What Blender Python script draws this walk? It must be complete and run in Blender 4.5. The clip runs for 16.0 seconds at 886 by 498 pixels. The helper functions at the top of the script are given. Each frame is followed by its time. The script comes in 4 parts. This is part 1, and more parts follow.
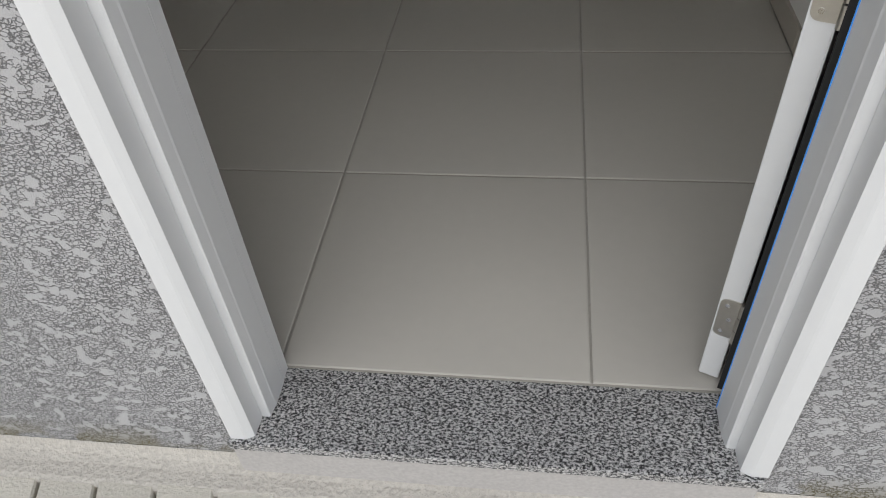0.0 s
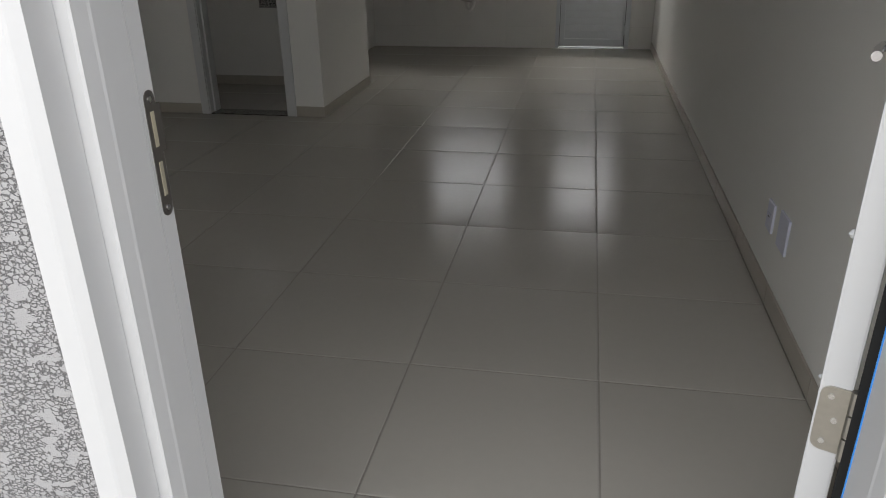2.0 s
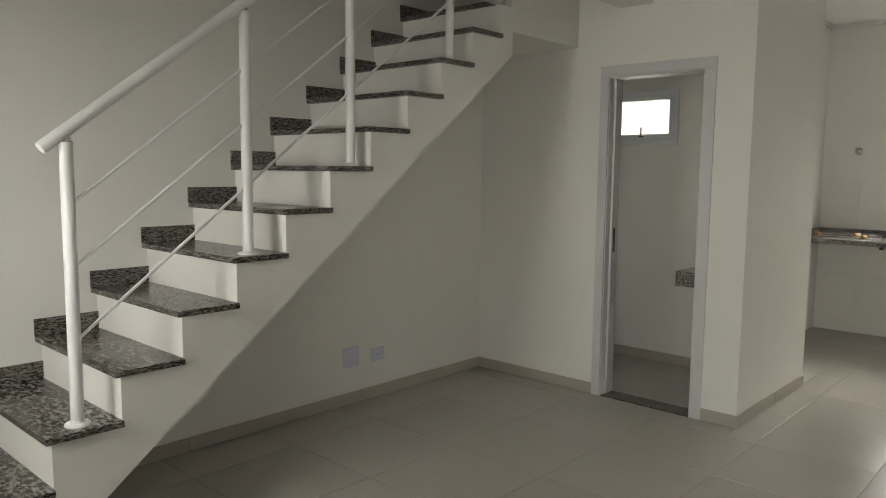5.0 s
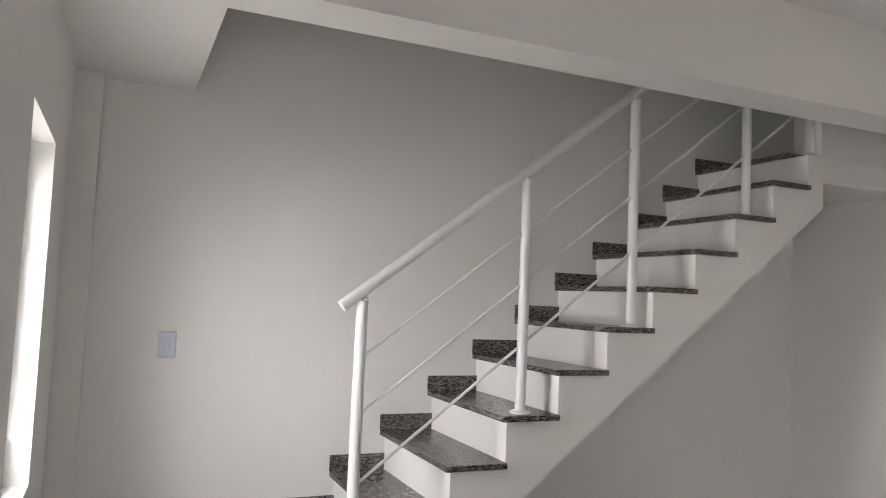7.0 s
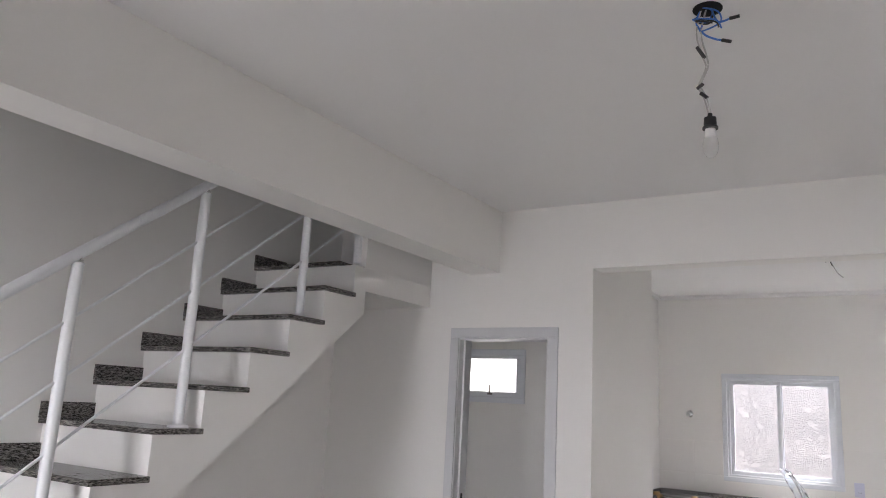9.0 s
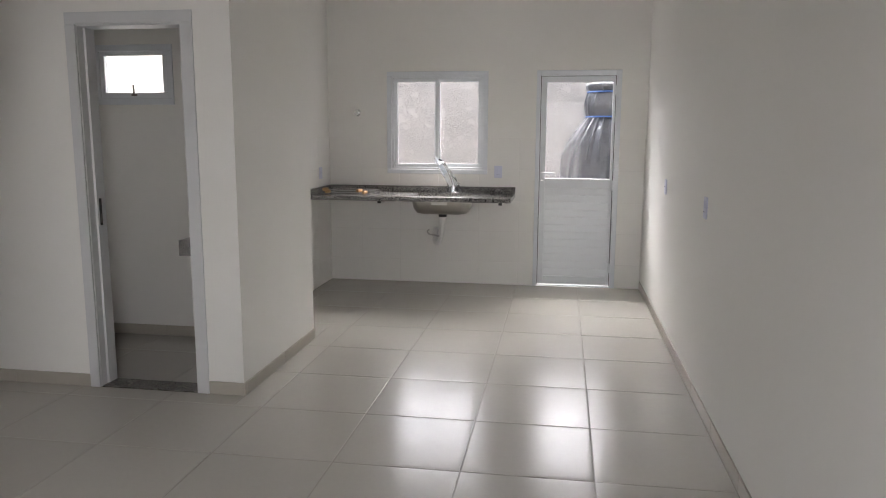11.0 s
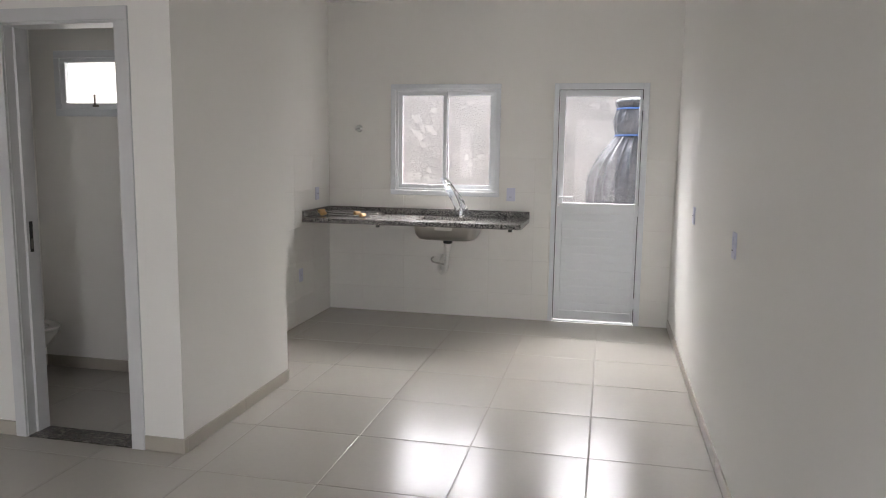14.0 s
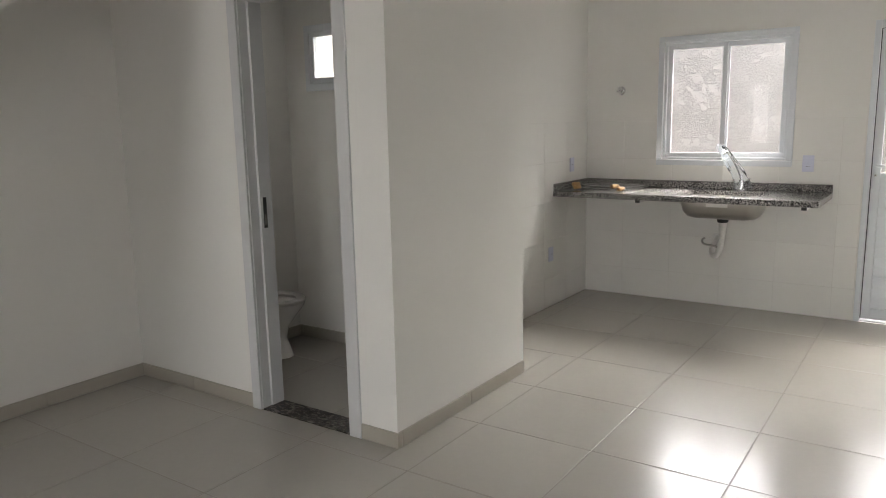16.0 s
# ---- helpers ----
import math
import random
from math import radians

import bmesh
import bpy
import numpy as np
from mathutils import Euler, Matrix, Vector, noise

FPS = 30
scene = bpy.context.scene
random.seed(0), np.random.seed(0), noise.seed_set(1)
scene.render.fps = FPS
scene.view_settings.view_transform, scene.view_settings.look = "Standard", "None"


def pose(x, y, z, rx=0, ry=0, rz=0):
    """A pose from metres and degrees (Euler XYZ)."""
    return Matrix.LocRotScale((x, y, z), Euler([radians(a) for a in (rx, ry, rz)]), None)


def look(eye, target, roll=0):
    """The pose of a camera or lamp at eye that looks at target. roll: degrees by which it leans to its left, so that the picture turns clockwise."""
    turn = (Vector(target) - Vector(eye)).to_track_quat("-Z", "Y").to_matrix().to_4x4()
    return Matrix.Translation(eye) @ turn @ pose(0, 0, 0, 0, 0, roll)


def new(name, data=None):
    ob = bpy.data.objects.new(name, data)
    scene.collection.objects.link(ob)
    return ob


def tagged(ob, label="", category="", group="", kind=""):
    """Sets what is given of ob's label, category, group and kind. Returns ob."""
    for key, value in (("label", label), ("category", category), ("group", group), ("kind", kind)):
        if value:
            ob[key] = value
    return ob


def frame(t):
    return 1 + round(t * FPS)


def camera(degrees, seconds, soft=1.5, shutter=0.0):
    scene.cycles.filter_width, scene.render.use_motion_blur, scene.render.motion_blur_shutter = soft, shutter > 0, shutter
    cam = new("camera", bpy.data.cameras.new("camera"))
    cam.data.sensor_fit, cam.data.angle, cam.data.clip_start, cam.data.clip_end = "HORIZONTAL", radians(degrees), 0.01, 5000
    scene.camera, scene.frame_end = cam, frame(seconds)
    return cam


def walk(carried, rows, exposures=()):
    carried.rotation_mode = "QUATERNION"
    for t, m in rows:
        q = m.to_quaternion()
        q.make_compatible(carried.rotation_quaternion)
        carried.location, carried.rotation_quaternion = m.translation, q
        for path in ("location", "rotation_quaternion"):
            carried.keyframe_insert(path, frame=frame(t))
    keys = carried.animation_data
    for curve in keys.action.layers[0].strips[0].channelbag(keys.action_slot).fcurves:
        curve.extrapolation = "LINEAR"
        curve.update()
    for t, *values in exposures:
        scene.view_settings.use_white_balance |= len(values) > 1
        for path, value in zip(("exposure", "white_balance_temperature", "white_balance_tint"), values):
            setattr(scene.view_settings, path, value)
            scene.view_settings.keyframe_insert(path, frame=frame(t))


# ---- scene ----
cam = camera(62.2, 16.0, soft=1.0)
PATH = [
    (0, (-0.721, -0.913, 1.148), (-0.974, 0.493, -0.251), -5.0),
    (0.5, (-0.746, -1.023, 1.163), (-0.963, 0.453, -0.17), -4.8),
    (1, (-0.767, -1.072, 1.19), (-0.956, 0.517, -0.01), -2.8),
    (1.5, (-0.738, -0.984, 1.23), (-0.998, 0.724, 0.222), -1.7),
    (2, (-0.715, -0.862, 1.302), (-1.062, 0.933, 0.492), -0.9),
    (2.5, (-0.75, -0.701, 1.352), (-1.177, 1.153, 0.734), -0.6),
    (3, (-0.812, -0.55, 1.414), (-1.34, 1.326, 0.965), -0.7),
    (3.5, (-0.855, -0.388, 1.441), (-1.513, 1.469, 1.099), -0.4),
    (4, (-0.878, -0.238, 1.427), (-1.702, 1.564, 1.158), 0.0),
    (4.5, (-0.973, -0.077, 1.469), (-2.002, 1.623, 1.236), 0.3),
    (5, (-1.026, -0.006, 1.503), (-2.37, 1.46, 1.288), 0.6),
    (7.5, (-0.978, 0.144, 1.626), (-2.816, 0.914, 1.791), 2.6),
    (8, (-0.995, 0.111, 1.651), (-2.654, 1.189, 1.947), 3.8),
    (8.5, (-1.048, 0.089, 1.693), (-2.413, 1.503, 2.065), 4.2),
    (9, (-1.037, 0.09, 1.681), (-2.079, 1.747, 2.093), 3.1),
    (9.5, (-1.018, 0.129, 1.655), (-1.757, 1.954, 2.002), 1.8),
    (10, (-0.928, 0.208, 1.619), (-1.478, 2.125, 1.768), 1.2),
    (12.5, (-0.752, 0.734, 1.434), (-0.945, 2.614, 0.779), -0.8),
    (13, (-0.749, 0.855, 1.463), (-0.998, 2.761, 0.91), 0.2),
    (13.5, (-0.684, 0.989, 1.505), (-1.02, 2.917, 1.091), 0.9),
    (14, (-0.579, 1.121, 1.525), (-1.006, 3.057, 1.258), 0.8),
    (14.5, (-0.543, 1.249, 1.565), (-1.052, 3.178, 1.423), 0.6),
    (15, (-0.556, 1.435, 1.585), (-1.223, 3.318, 1.486), 0.1),
    (15.5, (-0.593, 1.559, 1.55), (-1.489, 3.339, 1.385), -0.6),
    (16, (-0.576, 1.748, 1.503), (-1.691, 3.372, 1.158), -1.2),
]
walk(cam, [(t, look(eye, target, roll)) for t, eye, target, roll in PATH],
     exposures=[(0.0, -0.34, 6600, 9), (1.5, -0.4, 6600, 9), (2.2, 0.05, 6600, 10), (2.9, 0.5, 6650, 10), (3.5, 1.1, 6750, 9), (4.0, 1.35, 6850, 8), (4.5, 1.42, 7000, 7), (5.2, 1.52, 7150, 6), (7.3, 2.0, 6450, 16), (9.0, 2.05, 6250, 18), (10.0, 1.75, 6450, 14), (12.5, 1.55, 6550, 14), (14.5, 1.75, 6500, 14), (16.0, 1.75, 6700, 11)])

# ---- world, sun, exposure ----
world = bpy.data.worlds.new("sky")
scene.world = world
world.use_nodes = True
wn = world.node_tree.nodes
sky = wn.new("ShaderNodeTexSky")
sky.sky_type = 'NISHITA'
sky.sun_disc = False
sky.sun_elevation = radians(58)
sky.sun_rotation = radians(23)
sky.air_density, sky.dust_density, sky.ozone_density = 1.0, 6.0, 1.0
wn["Background"].inputs[1].default_value = 0.13
world.node_tree.links.new(sky.outputs[0], wn["Background"].inputs[0])

sun = new("sun", bpy.data.lights.new("sun", 'SUN'))
sun.data.energy, sun.data.angle, sun.data.color = 0.5, radians(30), (1.0, 0.97, 0.93)
sun.matrix_world = look((3, 7, 14), (0, 0, 0))


def area(name, eye, target, w, h, watts, colour=(1, 1, 1)):
    lamp = new(name, bpy.data.lights.new(name, 'AREA'))
    lamp.data.shape, lamp.data.size, lamp.data.size_y = 'RECTANGLE', w, h
    lamp.data.energy, lamp.data.color = watts, colour
    lamp.matrix_world = look(eye, target)
    return lamp


# the open sky over the street and over the yard, standing in for the light in the openings
area("sky_light_street", (-1.2, -5.4, 2.5), (-1.2, 0.0, 1.7), 14.0, 4.6, 540)
area("sky_light_above_street", (-1.0, -3.6, 5.6), (-1.0, 0.0, 0.6), 9.0, 3.0, 240)
# added lamp outside the window, aimed up for light bounced off the ground
area("bounce_light_window", (-3.5, -0.36, 1.4), (-3.7, 2.0, 3.0), 0.66, 1.0, 1.1)
area("sky_light_yard", (-1.6, 11.7, 3.4), (-1.6, 7.7, 3.3), 5.6, 1.8, 80)
area("sky_light_above_yard", (-1.6, 11.8, 6.4), (-1.6, 7.7, 4.6), 5.6, 4.0, 620)
area("sky_light_shaft", (-3.86, 6.5, 2.6), (-3.86, 5.4, 1.8), 0.9, 0.7, 0.45)

# ---- materials ----


def material(name, colour, rough=0.5, metal=0.0, grain=60.0, vary=0.06, stain=0.05, bump=0.05, depth=0.002, coat=0.0, per_piece=0.0, spec=0.5, wave=0.0):
    """A surface with fine grain, broad blotches and relief, at real-world size."""
    m = bpy.data.materials.new(name)
    m.use_nodes = True
    nt = m.node_tree
    b = nt.nodes["Principled BSDF"]
    co = nt.nodes.new("ShaderNodeTexCoord")
    geo = nt.nodes.new("ShaderNodeNewGeometry")
    fine = nt.nodes.new("ShaderNodeTexNoise")
    fine.inputs["Scale"].default_value, fine.inputs["Detail"].default_value = grain, 4
    broad = nt.nodes.new("ShaderNodeTexNoise")
    broad.inputs["Scale"].default_value, broad.inputs["Detail"].default_value = 1.7, 5
    for n in (fine, broad):
        nt.links.new(geo.outputs["Position"], n.inputs["Vector"])
    mul = nt.nodes.new("ShaderNodeMath")
    mul.operation = 'MULTIPLY_ADD'
    nt.links.new(fine.outputs["Fac"], mul.inputs[0])
    mul.inputs[1].default_value, mul.inputs[2].default_value = vary * 2, 1 - vary
    mul2 = nt.nodes.new("ShaderNodeMath")
    mul2.operation = 'MULTIPLY_ADD'
    nt.links.new(broad.outputs["Fac"], mul2.inputs[0])
    mul2.inputs[1].default_value, mul2.inputs[2].default_value = stain * 2, 1 - stain
    tot = nt.nodes.new("ShaderNodeMath")
    tot.operation = 'MULTIPLY'
    nt.links.new(mul.outputs[0], tot.inputs[0])
    nt.links.new(mul2.outputs[0], tot.inputs[1])
    last = tot
    if per_piece:
        info = nt.nodes.new("ShaderNodeObjectInfo")
        pp = nt.nodes.new("ShaderNodeMath")
        pp.operation = 'MULTIPLY_ADD'
        nt.links.new(info.outputs["Random"], pp.inputs[0])
        pp.inputs[1].default_value, pp.inputs[2].default_value = per_piece * 2, 1 - per_piece
        last = nt.nodes.new("ShaderNodeMath")
        last.operation = 'MULTIPLY'
        nt.links.new(tot.outputs[0], last.inputs[0])
        nt.links.new(pp.outputs[0], last.inputs[1])
    mix = nt.nodes.new("ShaderNodeVectorMath")
    mix.operation = 'SCALE'
    mix.inputs[0].default_value = colour[:3]
    nt.links.new(last.outputs[0], mix.inputs["Scale"])
    nt.links.new(mix.outputs[0], b.inputs["Base Color"])
    rr = nt.nodes.new("ShaderNodeMath")
    rr.operation = 'MULTIPLY_ADD'
    nt.links.new(broad.outputs["Fac"], rr.inputs[0])
    rr.inputs[1].default_value, rr.inputs[2].default_value = rough * 0.4, rough * 0.8
    nt.links.new(rr.outputs[0], b.inputs["Roughness"])
    b.inputs["Metallic"].default_value = metal
    b.inputs["Coat Weight"].default_value = coat
    b.inputs["Specular IOR Level"].default_value = spec
    if bump:
        bp = nt.nodes.new("ShaderNodeBump")
        bp.inputs["Strength"].default_value, bp.inputs["Distance"].default_value = bump, depth
        nt.links.new(fine.outputs["Fac"], bp.inputs["Height"])
        if wave:
            slow = nt.nodes.new("ShaderNodeTexNoise")
            slow.inputs["Scale"].default_value, slow.inputs["Detail"].default_value = wave, 1
            nt.links.new(geo.outputs["Position"], slow.inputs["Vector"])
            nt.links.new(slow.outputs["Fac"], bp.inputs["Height"])
        nt.links.new(bp.outputs[0], b.inputs["Normal"])
    return m


def granite(name, dark, mid, light, scale, rough, stretch=(1, 1, 1)):
    """Speckled polished granite: dark flakes and pale crystals over a grey ground."""
    m = bpy.data.materials.new(name)
    m.use_nodes = True
    nt = m.node_tree
    b = nt.nodes["Principled BSDF"]
    geo = nt.nodes.new("ShaderNodeNewGeometry")
    sc = nt.nodes.new("ShaderNodeVectorMath")
    sc.operation = 'MULTIPLY'
    sc.inputs[1].default_value = stretch
    nt.links.new(geo.outputs["Position"], sc.inputs[0])
    grains = nt.nodes.new("ShaderNodeTexNoise")
    grains.inputs["Scale"].default_value, grains.inputs["Detail"].default_value, grains.inputs["Roughness"].default_value = scale, 6, 0.72
    cells = nt.nodes.new("ShaderNodeTexVoronoi")
    cells.inputs["Scale"].default_value = scale * 1.6
    for n in (grains, cells):
        nt.links.new(sc.outputs[0], n.inputs["Vector"])
    sep = nt.nodes.new("ShaderNodeSeparateColor")
    nt.links.new(cells.outputs["Color"], sep.inputs[0])
    mixed = nt.nodes.new("ShaderNodeMath")
    mixed.operation = 'MULTIPLY_ADD'
    nt.links.new(sep.outputs[0], mixed.inputs[0])
    mixed.inputs[1].default_value = 0.12
    nt.links.new(grains.outputs["Fac"], mixed.inputs[2])
    ramp = nt.nodes.new("ShaderNodeValToRGB")
    nt.links.new(mixed.outputs[0], ramp.inputs[0])
    e = ramp.color_ramp.elements
    e[0].position, e[0].color = 0.515, (*dark, 1)
    e[1].position, e[1].color = 0.66, (*light, 1)
    for at, tone in ((0.535, mid), (0.60, [0.45 * p + 0.55 * q for p, q in zip(mid, light)])):
        k = e.new(at)
        k.color = (*tone, 1)
    nt.links.new(ramp.outputs[0], b.inputs["Base Color"])
    b.inputs["Roughness"].default_value = rough
    return m


def stucco(name, colour, scale, depth, dirt=0.0, shade=0.55):
    """Float-textured render: worm-like pits between flat islands, the pits' shade put into the colour."""
    m = bpy.data.materials.new(name)
    m.use_nodes = True
    nt = m.node_tree
    b = nt.nodes["Principled BSDF"]
    place = nt.nodes.new("ShaderNodeNewGeometry")
    geo = nt.nodes.new("ShaderNodeVectorMath")
    geo.operation = 'MULTIPLY'
    geo.inputs[1].default_value = (0.72, 1, 1)
    nt.links.new(place.outputs["Position"], geo.inputs[0])
    wob = nt.nodes.new("ShaderNodeTexNoise")
    wob.inputs["Scale"].default_value, wob.inputs["Detail"].default_value = scale * 1.3, 2
    nt.links.new(geo.outputs["Vector"], wob.inputs["Vector"])
    mv = nt.nodes.new("ShaderNodeVectorMath")
    mv.operation = 'MULTIPLY_ADD'
    nt.links.new(wob.outputs["Color"], mv.inputs[0])
    mv.inputs[1].default_value = (1.25 / scale,) * 3
    nt.links.new(geo.outputs["Vector"], mv.inputs[2])
    n1 = nt.nodes.new("ShaderNodeTexVoronoi")
    n1.feature = 'DISTANCE_TO_EDGE'
    n1.inputs["Scale"].default_value = scale
    nt.links.new(mv.outputs[0], n1.inputs["Vector"])
    patch = nt.nodes.new("ShaderNodeTexNoise")
    patch.inputs["Scale"].default_value, patch.inputs["Detail"].default_value = scale * 0.3, 5
    nt.links.new(geo.outputs["Vector"], patch.inputs["Vector"])
    flat = nt.nodes.new("ShaderNodeMapRange")
    flat.inputs["From Min"].default_value, flat.inputs["From Max"].default_value = 0.58, 0.66
    flat.inputs["To Max"].default_value = 0.5
    nt.links.new(patch.outputs["Fac"], flat.inputs["Value"])
    both = nt.nodes.new("ShaderNodeMath")
    nt.links.new(flat.outputs[0], both.inputs[0])
    nt.links.new(n1.outputs["Distance"], both.inputs[1])
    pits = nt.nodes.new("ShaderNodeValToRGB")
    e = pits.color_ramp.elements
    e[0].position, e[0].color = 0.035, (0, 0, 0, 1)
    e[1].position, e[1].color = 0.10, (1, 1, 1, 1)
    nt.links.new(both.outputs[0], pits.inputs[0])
    n2 = nt.nodes.new("ShaderNodeTexNoise")
    n2.inputs["Scale"].default_value, n2.inputs["Detail"].default_value = scale * 3.2, 4
    nt.links.new(geo.outputs["Vector"], n2.inputs["Vector"])
    h = nt.nodes.new("ShaderNodeMath")
    h.operation = 'MULTIPLY_ADD'
    nt.links.new(n2.outputs["Fac"], h.inputs[0])
    h.inputs[1].default_value = 0.35
    nt.links.new(pits.outputs[0], h.inputs[2])
    bp = nt.nodes.new("ShaderNodeBump")
    bp.inputs["Strength"].default_value, bp.inputs["Distance"].default_value = 0.9, depth
    nt.links.new(h.outputs[0], bp.inputs["Height"])
    nt.links.new(bp.outputs[0], b.inputs["Normal"])
    broad = nt.nodes.new("ShaderNodeTexNoise")
    broad.inputs["Scale"].default_value, broad.inputs["Detail"].default_value = 2.3, 5
    nt.links.new(geo.outputs["Vector"], broad.inputs["Vector"])
    tint = nt.nodes.new("ShaderNodeValToRGB")
    e = tint.color_ramp.elements
    e[0].position, e[0].color = 0.3, (*[c * 0.88 for c in colour], 1)
    e[1].position, e[1].color = 0.7, (*[min(1, c * 1.08) for c in colour], 1)
    nt.links.new(broad.outputs["Fac"], tint.inputs[0])
    mx = nt.nodes.new("ShaderNodeMix")
    mx.data_type = 'RGBA'
    mx.blend_type = 'MULTIPLY'
    mx.inputs[0].default_value = 1.0
    nt.links.new(tint.outputs[0], mx.inputs["A"])
    # recess shade painted into the base colour wherever the pits lie
    pit_shade = nt.nodes.new("ShaderNodeValToRGB")
    e = pit_shade.color_ramp.elements
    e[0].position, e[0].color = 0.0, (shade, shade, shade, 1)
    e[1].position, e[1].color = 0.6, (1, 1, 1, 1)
    nt.links.new(pits.outputs[0], pit_shade.inputs[0])
    nt.links.new(pit_shade.outputs[0], mx.inputs["B"])
    out = mx
    if dirt:
        # damp and moss spots near the ground, in patches
        sx = nt.nodes.new("ShaderNodeSeparateXYZ")
        nt.links.new(geo.outputs["Vector"], sx.inputs[0])
        mr = nt.nodes.new("ShaderNodeMapRange")
        mr.inputs["From Min"].default_value, mr.inputs["From Max"].default_value = -0.005, -0.075
        nt.links.new(sx.outputs["Z"], mr.inputs["Value"])
        mo = nt.nodes.new("ShaderNodeTexNoise")
        mo.inputs["Scale"].default_value, mo.inputs["Detail"].default_value = 9.0, 7
        nt.links.new(geo.outputs["Vector"], mo.inputs["Vector"])
        mk = nt.nodes.new("ShaderNodeMath")
        mk.operation = 'MULTIPLY'
        nt.links.new(mr.outputs[0], mk.inputs[0])
        th = nt.nodes.new("ShaderNodeValToRGB")
        e = th.color_ramp.elements
        e[0].position, e[1].position = 0.43, 0.50
        nt.links.new(mo.outputs["Fac"], th.inputs[0])
        # moss sits mostly in the pits
        hollow = nt.nodes.new("ShaderNodeMath")
        hollow.operation = 'MULTIPLY_ADD'
        nt.links.new(pits.outputs[0], hollow.inputs[0])
        hollow.inputs[1].default_value, hollow.inputs[2].default_value = -0.5, 1.0
        grown = nt.nodes.new("ShaderNodeMath")
        grown.operation = 'MULTIPLY'
        nt.links.new(th.outputs[0], grown.inputs[0])
        nt.links.new(hollow.outputs[0], grown.inputs[1])
        nt.links.new(grown.outputs[0], mk.inputs[1])
        m2 = nt.nodes.new("ShaderNodeMix")
        m2.data_type = 'RGBA'
        nt.links.new(mk.outputs[0], m2.inputs[0])
        nt.links.new(mx.outputs["Result"], m2.inputs["A"])
        m2.inputs["B"].default_value = (0.13, 0.11, 0.045, 1)
        out = m2
    nt.links.new(out.outputs["Result"], b.inputs["Base Color"])
    b.inputs["Roughness"].default_value = 0.85
    return m


def glass(name, rough=0.0, colour=(1, 1, 1), spec=0.5):
    m = bpy.data.materials.new(name)
    m.use_nodes = True
    b = m.node_tree.nodes["Principled BSDF"]
    b.inputs["Base Color"].default_value = (*colour, 1)
    b.inputs["Transmission Weight"].default_value = 1.0
    b.inputs["Roughness"].default_value = rough
    b.inputs["IOR"].default_value = 1.22
    b.inputs["Specular IOR Level"].default_value = spec
    return m


PAINT = material("wall_paint", (0.83, 0.817, 0.78), 0.6, grain=220, vary=0.015, stain=0.02, bump=0.12, depth=0.0012, spec=0.3)
CEILING = material("ceiling_paint", (0.85, 0.845, 0.83), 0.75, grain=160, vary=0.015, stain=0.015, bump=0.08, depth=0.001, spec=0.2)
TILE = material("porcelain_floor", (0.48, 0.455, 0.41), 0.22, grain=35, vary=0.025, stain=0.03, bump=0.9, depth=0.0007, per_piece=0.02, spec=0.4, wave=5.0)
SKIRT = material("porcelain_skirting", (0.43, 0.395, 0.34), 0.3, grain=35, vary=0.03, stain=0.03, bump=0.02, per_piece=0.03)
TIE = material("blue_tie", (0.06, 0.15, 0.42), 0.5, grain=90, vary=0.08, bump=0.1)
GROUT = material("grout", (0.33, 0.31, 0.275), 0.85, grain=90, vary=0.15, bump=0.3)
WALLTILE = material("white_wall_tile", (0.82, 0.807, 0.77), 0.3, grain=14, vary=0.01, stain=0.015, bump=0.02, per_piece=0.008, spec=0.35)
TILEGROUT = material("white_grout", (0.72, 0.70, 0.66), 0.8, grain=90, vary=0.08, bump=0.2)
WHITE = material("white_lacquer", (0.63, 0.633, 0.635), 0.34, grain=90, vary=0.012, stain=0.02, bump=0.02)
ALU = material("white_aluminium", (0.74, 0.765, 0.79), 0.35, grain=120, vary=0.012, stain=0.02, bump=0.015)
TUBE = material("white_powder_coat", (0.78, 0.79, 0.79), 0.3, grain=140, vary=0.015, stain=0.02, bump=0.02)
PLASTIC = material("white_plastic_film", (0.66, 0.67, 0.78), 0.3, grain=90, vary=0.02, stain=0.04, bump=0.02)
PVC = material("white_pvc", (0.80, 0.79, 0.76), 0.35, grain=80, vary=0.02, stain=0.03, bump=0.02)
CERAMIC = material("white_ceramic", (0.80, 0.79, 0.76), 0.1, grain=12, vary=0.01, stain=0.02, bump=0)
STEEL = material("brushed_steel", (0.56, 0.54, 0.51), 0.3, metal=1.0, grain=180, vary=0.04, stain=0.05, bump=0.03)
CHROME = material("chrome", (0.72, 0.72, 0.72), 0.14, metal=1.0, grain=60, vary=0.02, bump=0)
NICKEL = material("dull_nickel", (0.50, 0.48, 0.44), 0.38, metal=1.0, grain=120, vary=0.08, stain=0.08, bump=0.05)
PLATE = material("dark_strike_plate", (0.20, 0.185, 0.17), 0.4, metal=0.8, grain=120, vary=0.08, bump=0.03)
BRASS = material("raw_keep", (0.55, 0.50, 0.38), 0.5, metal=0.4, grain=70, vary=0.15, bump=0.1)
BLACK = material("black_plastic", (0.02, 0.02, 0.02), 0.45, grain=90, vary=0.1, bump=0.03)
# near-black colour standing in for the shade inside gaps and holes
VOID_SHADE = material("void_shade", (0.012, 0.012, 0.012), 0.8, grain=90, vary=0.1, bump=0.03)
BLUE = material("blue_film", (0.05, 0.33, 0.92), 0.4, grain=90, vary=0.05, bump=0.02)
WIRE_BLUE = material("blue_wire", (0.06, 0.20, 0.62), 0.4, grain=90, vary=0.06, bump=0.02)
WIRE_WHITE = material("grey_wire", (0.50, 0.49, 0.47), 0.4, grain=90, vary=0.06, bump=0.02)
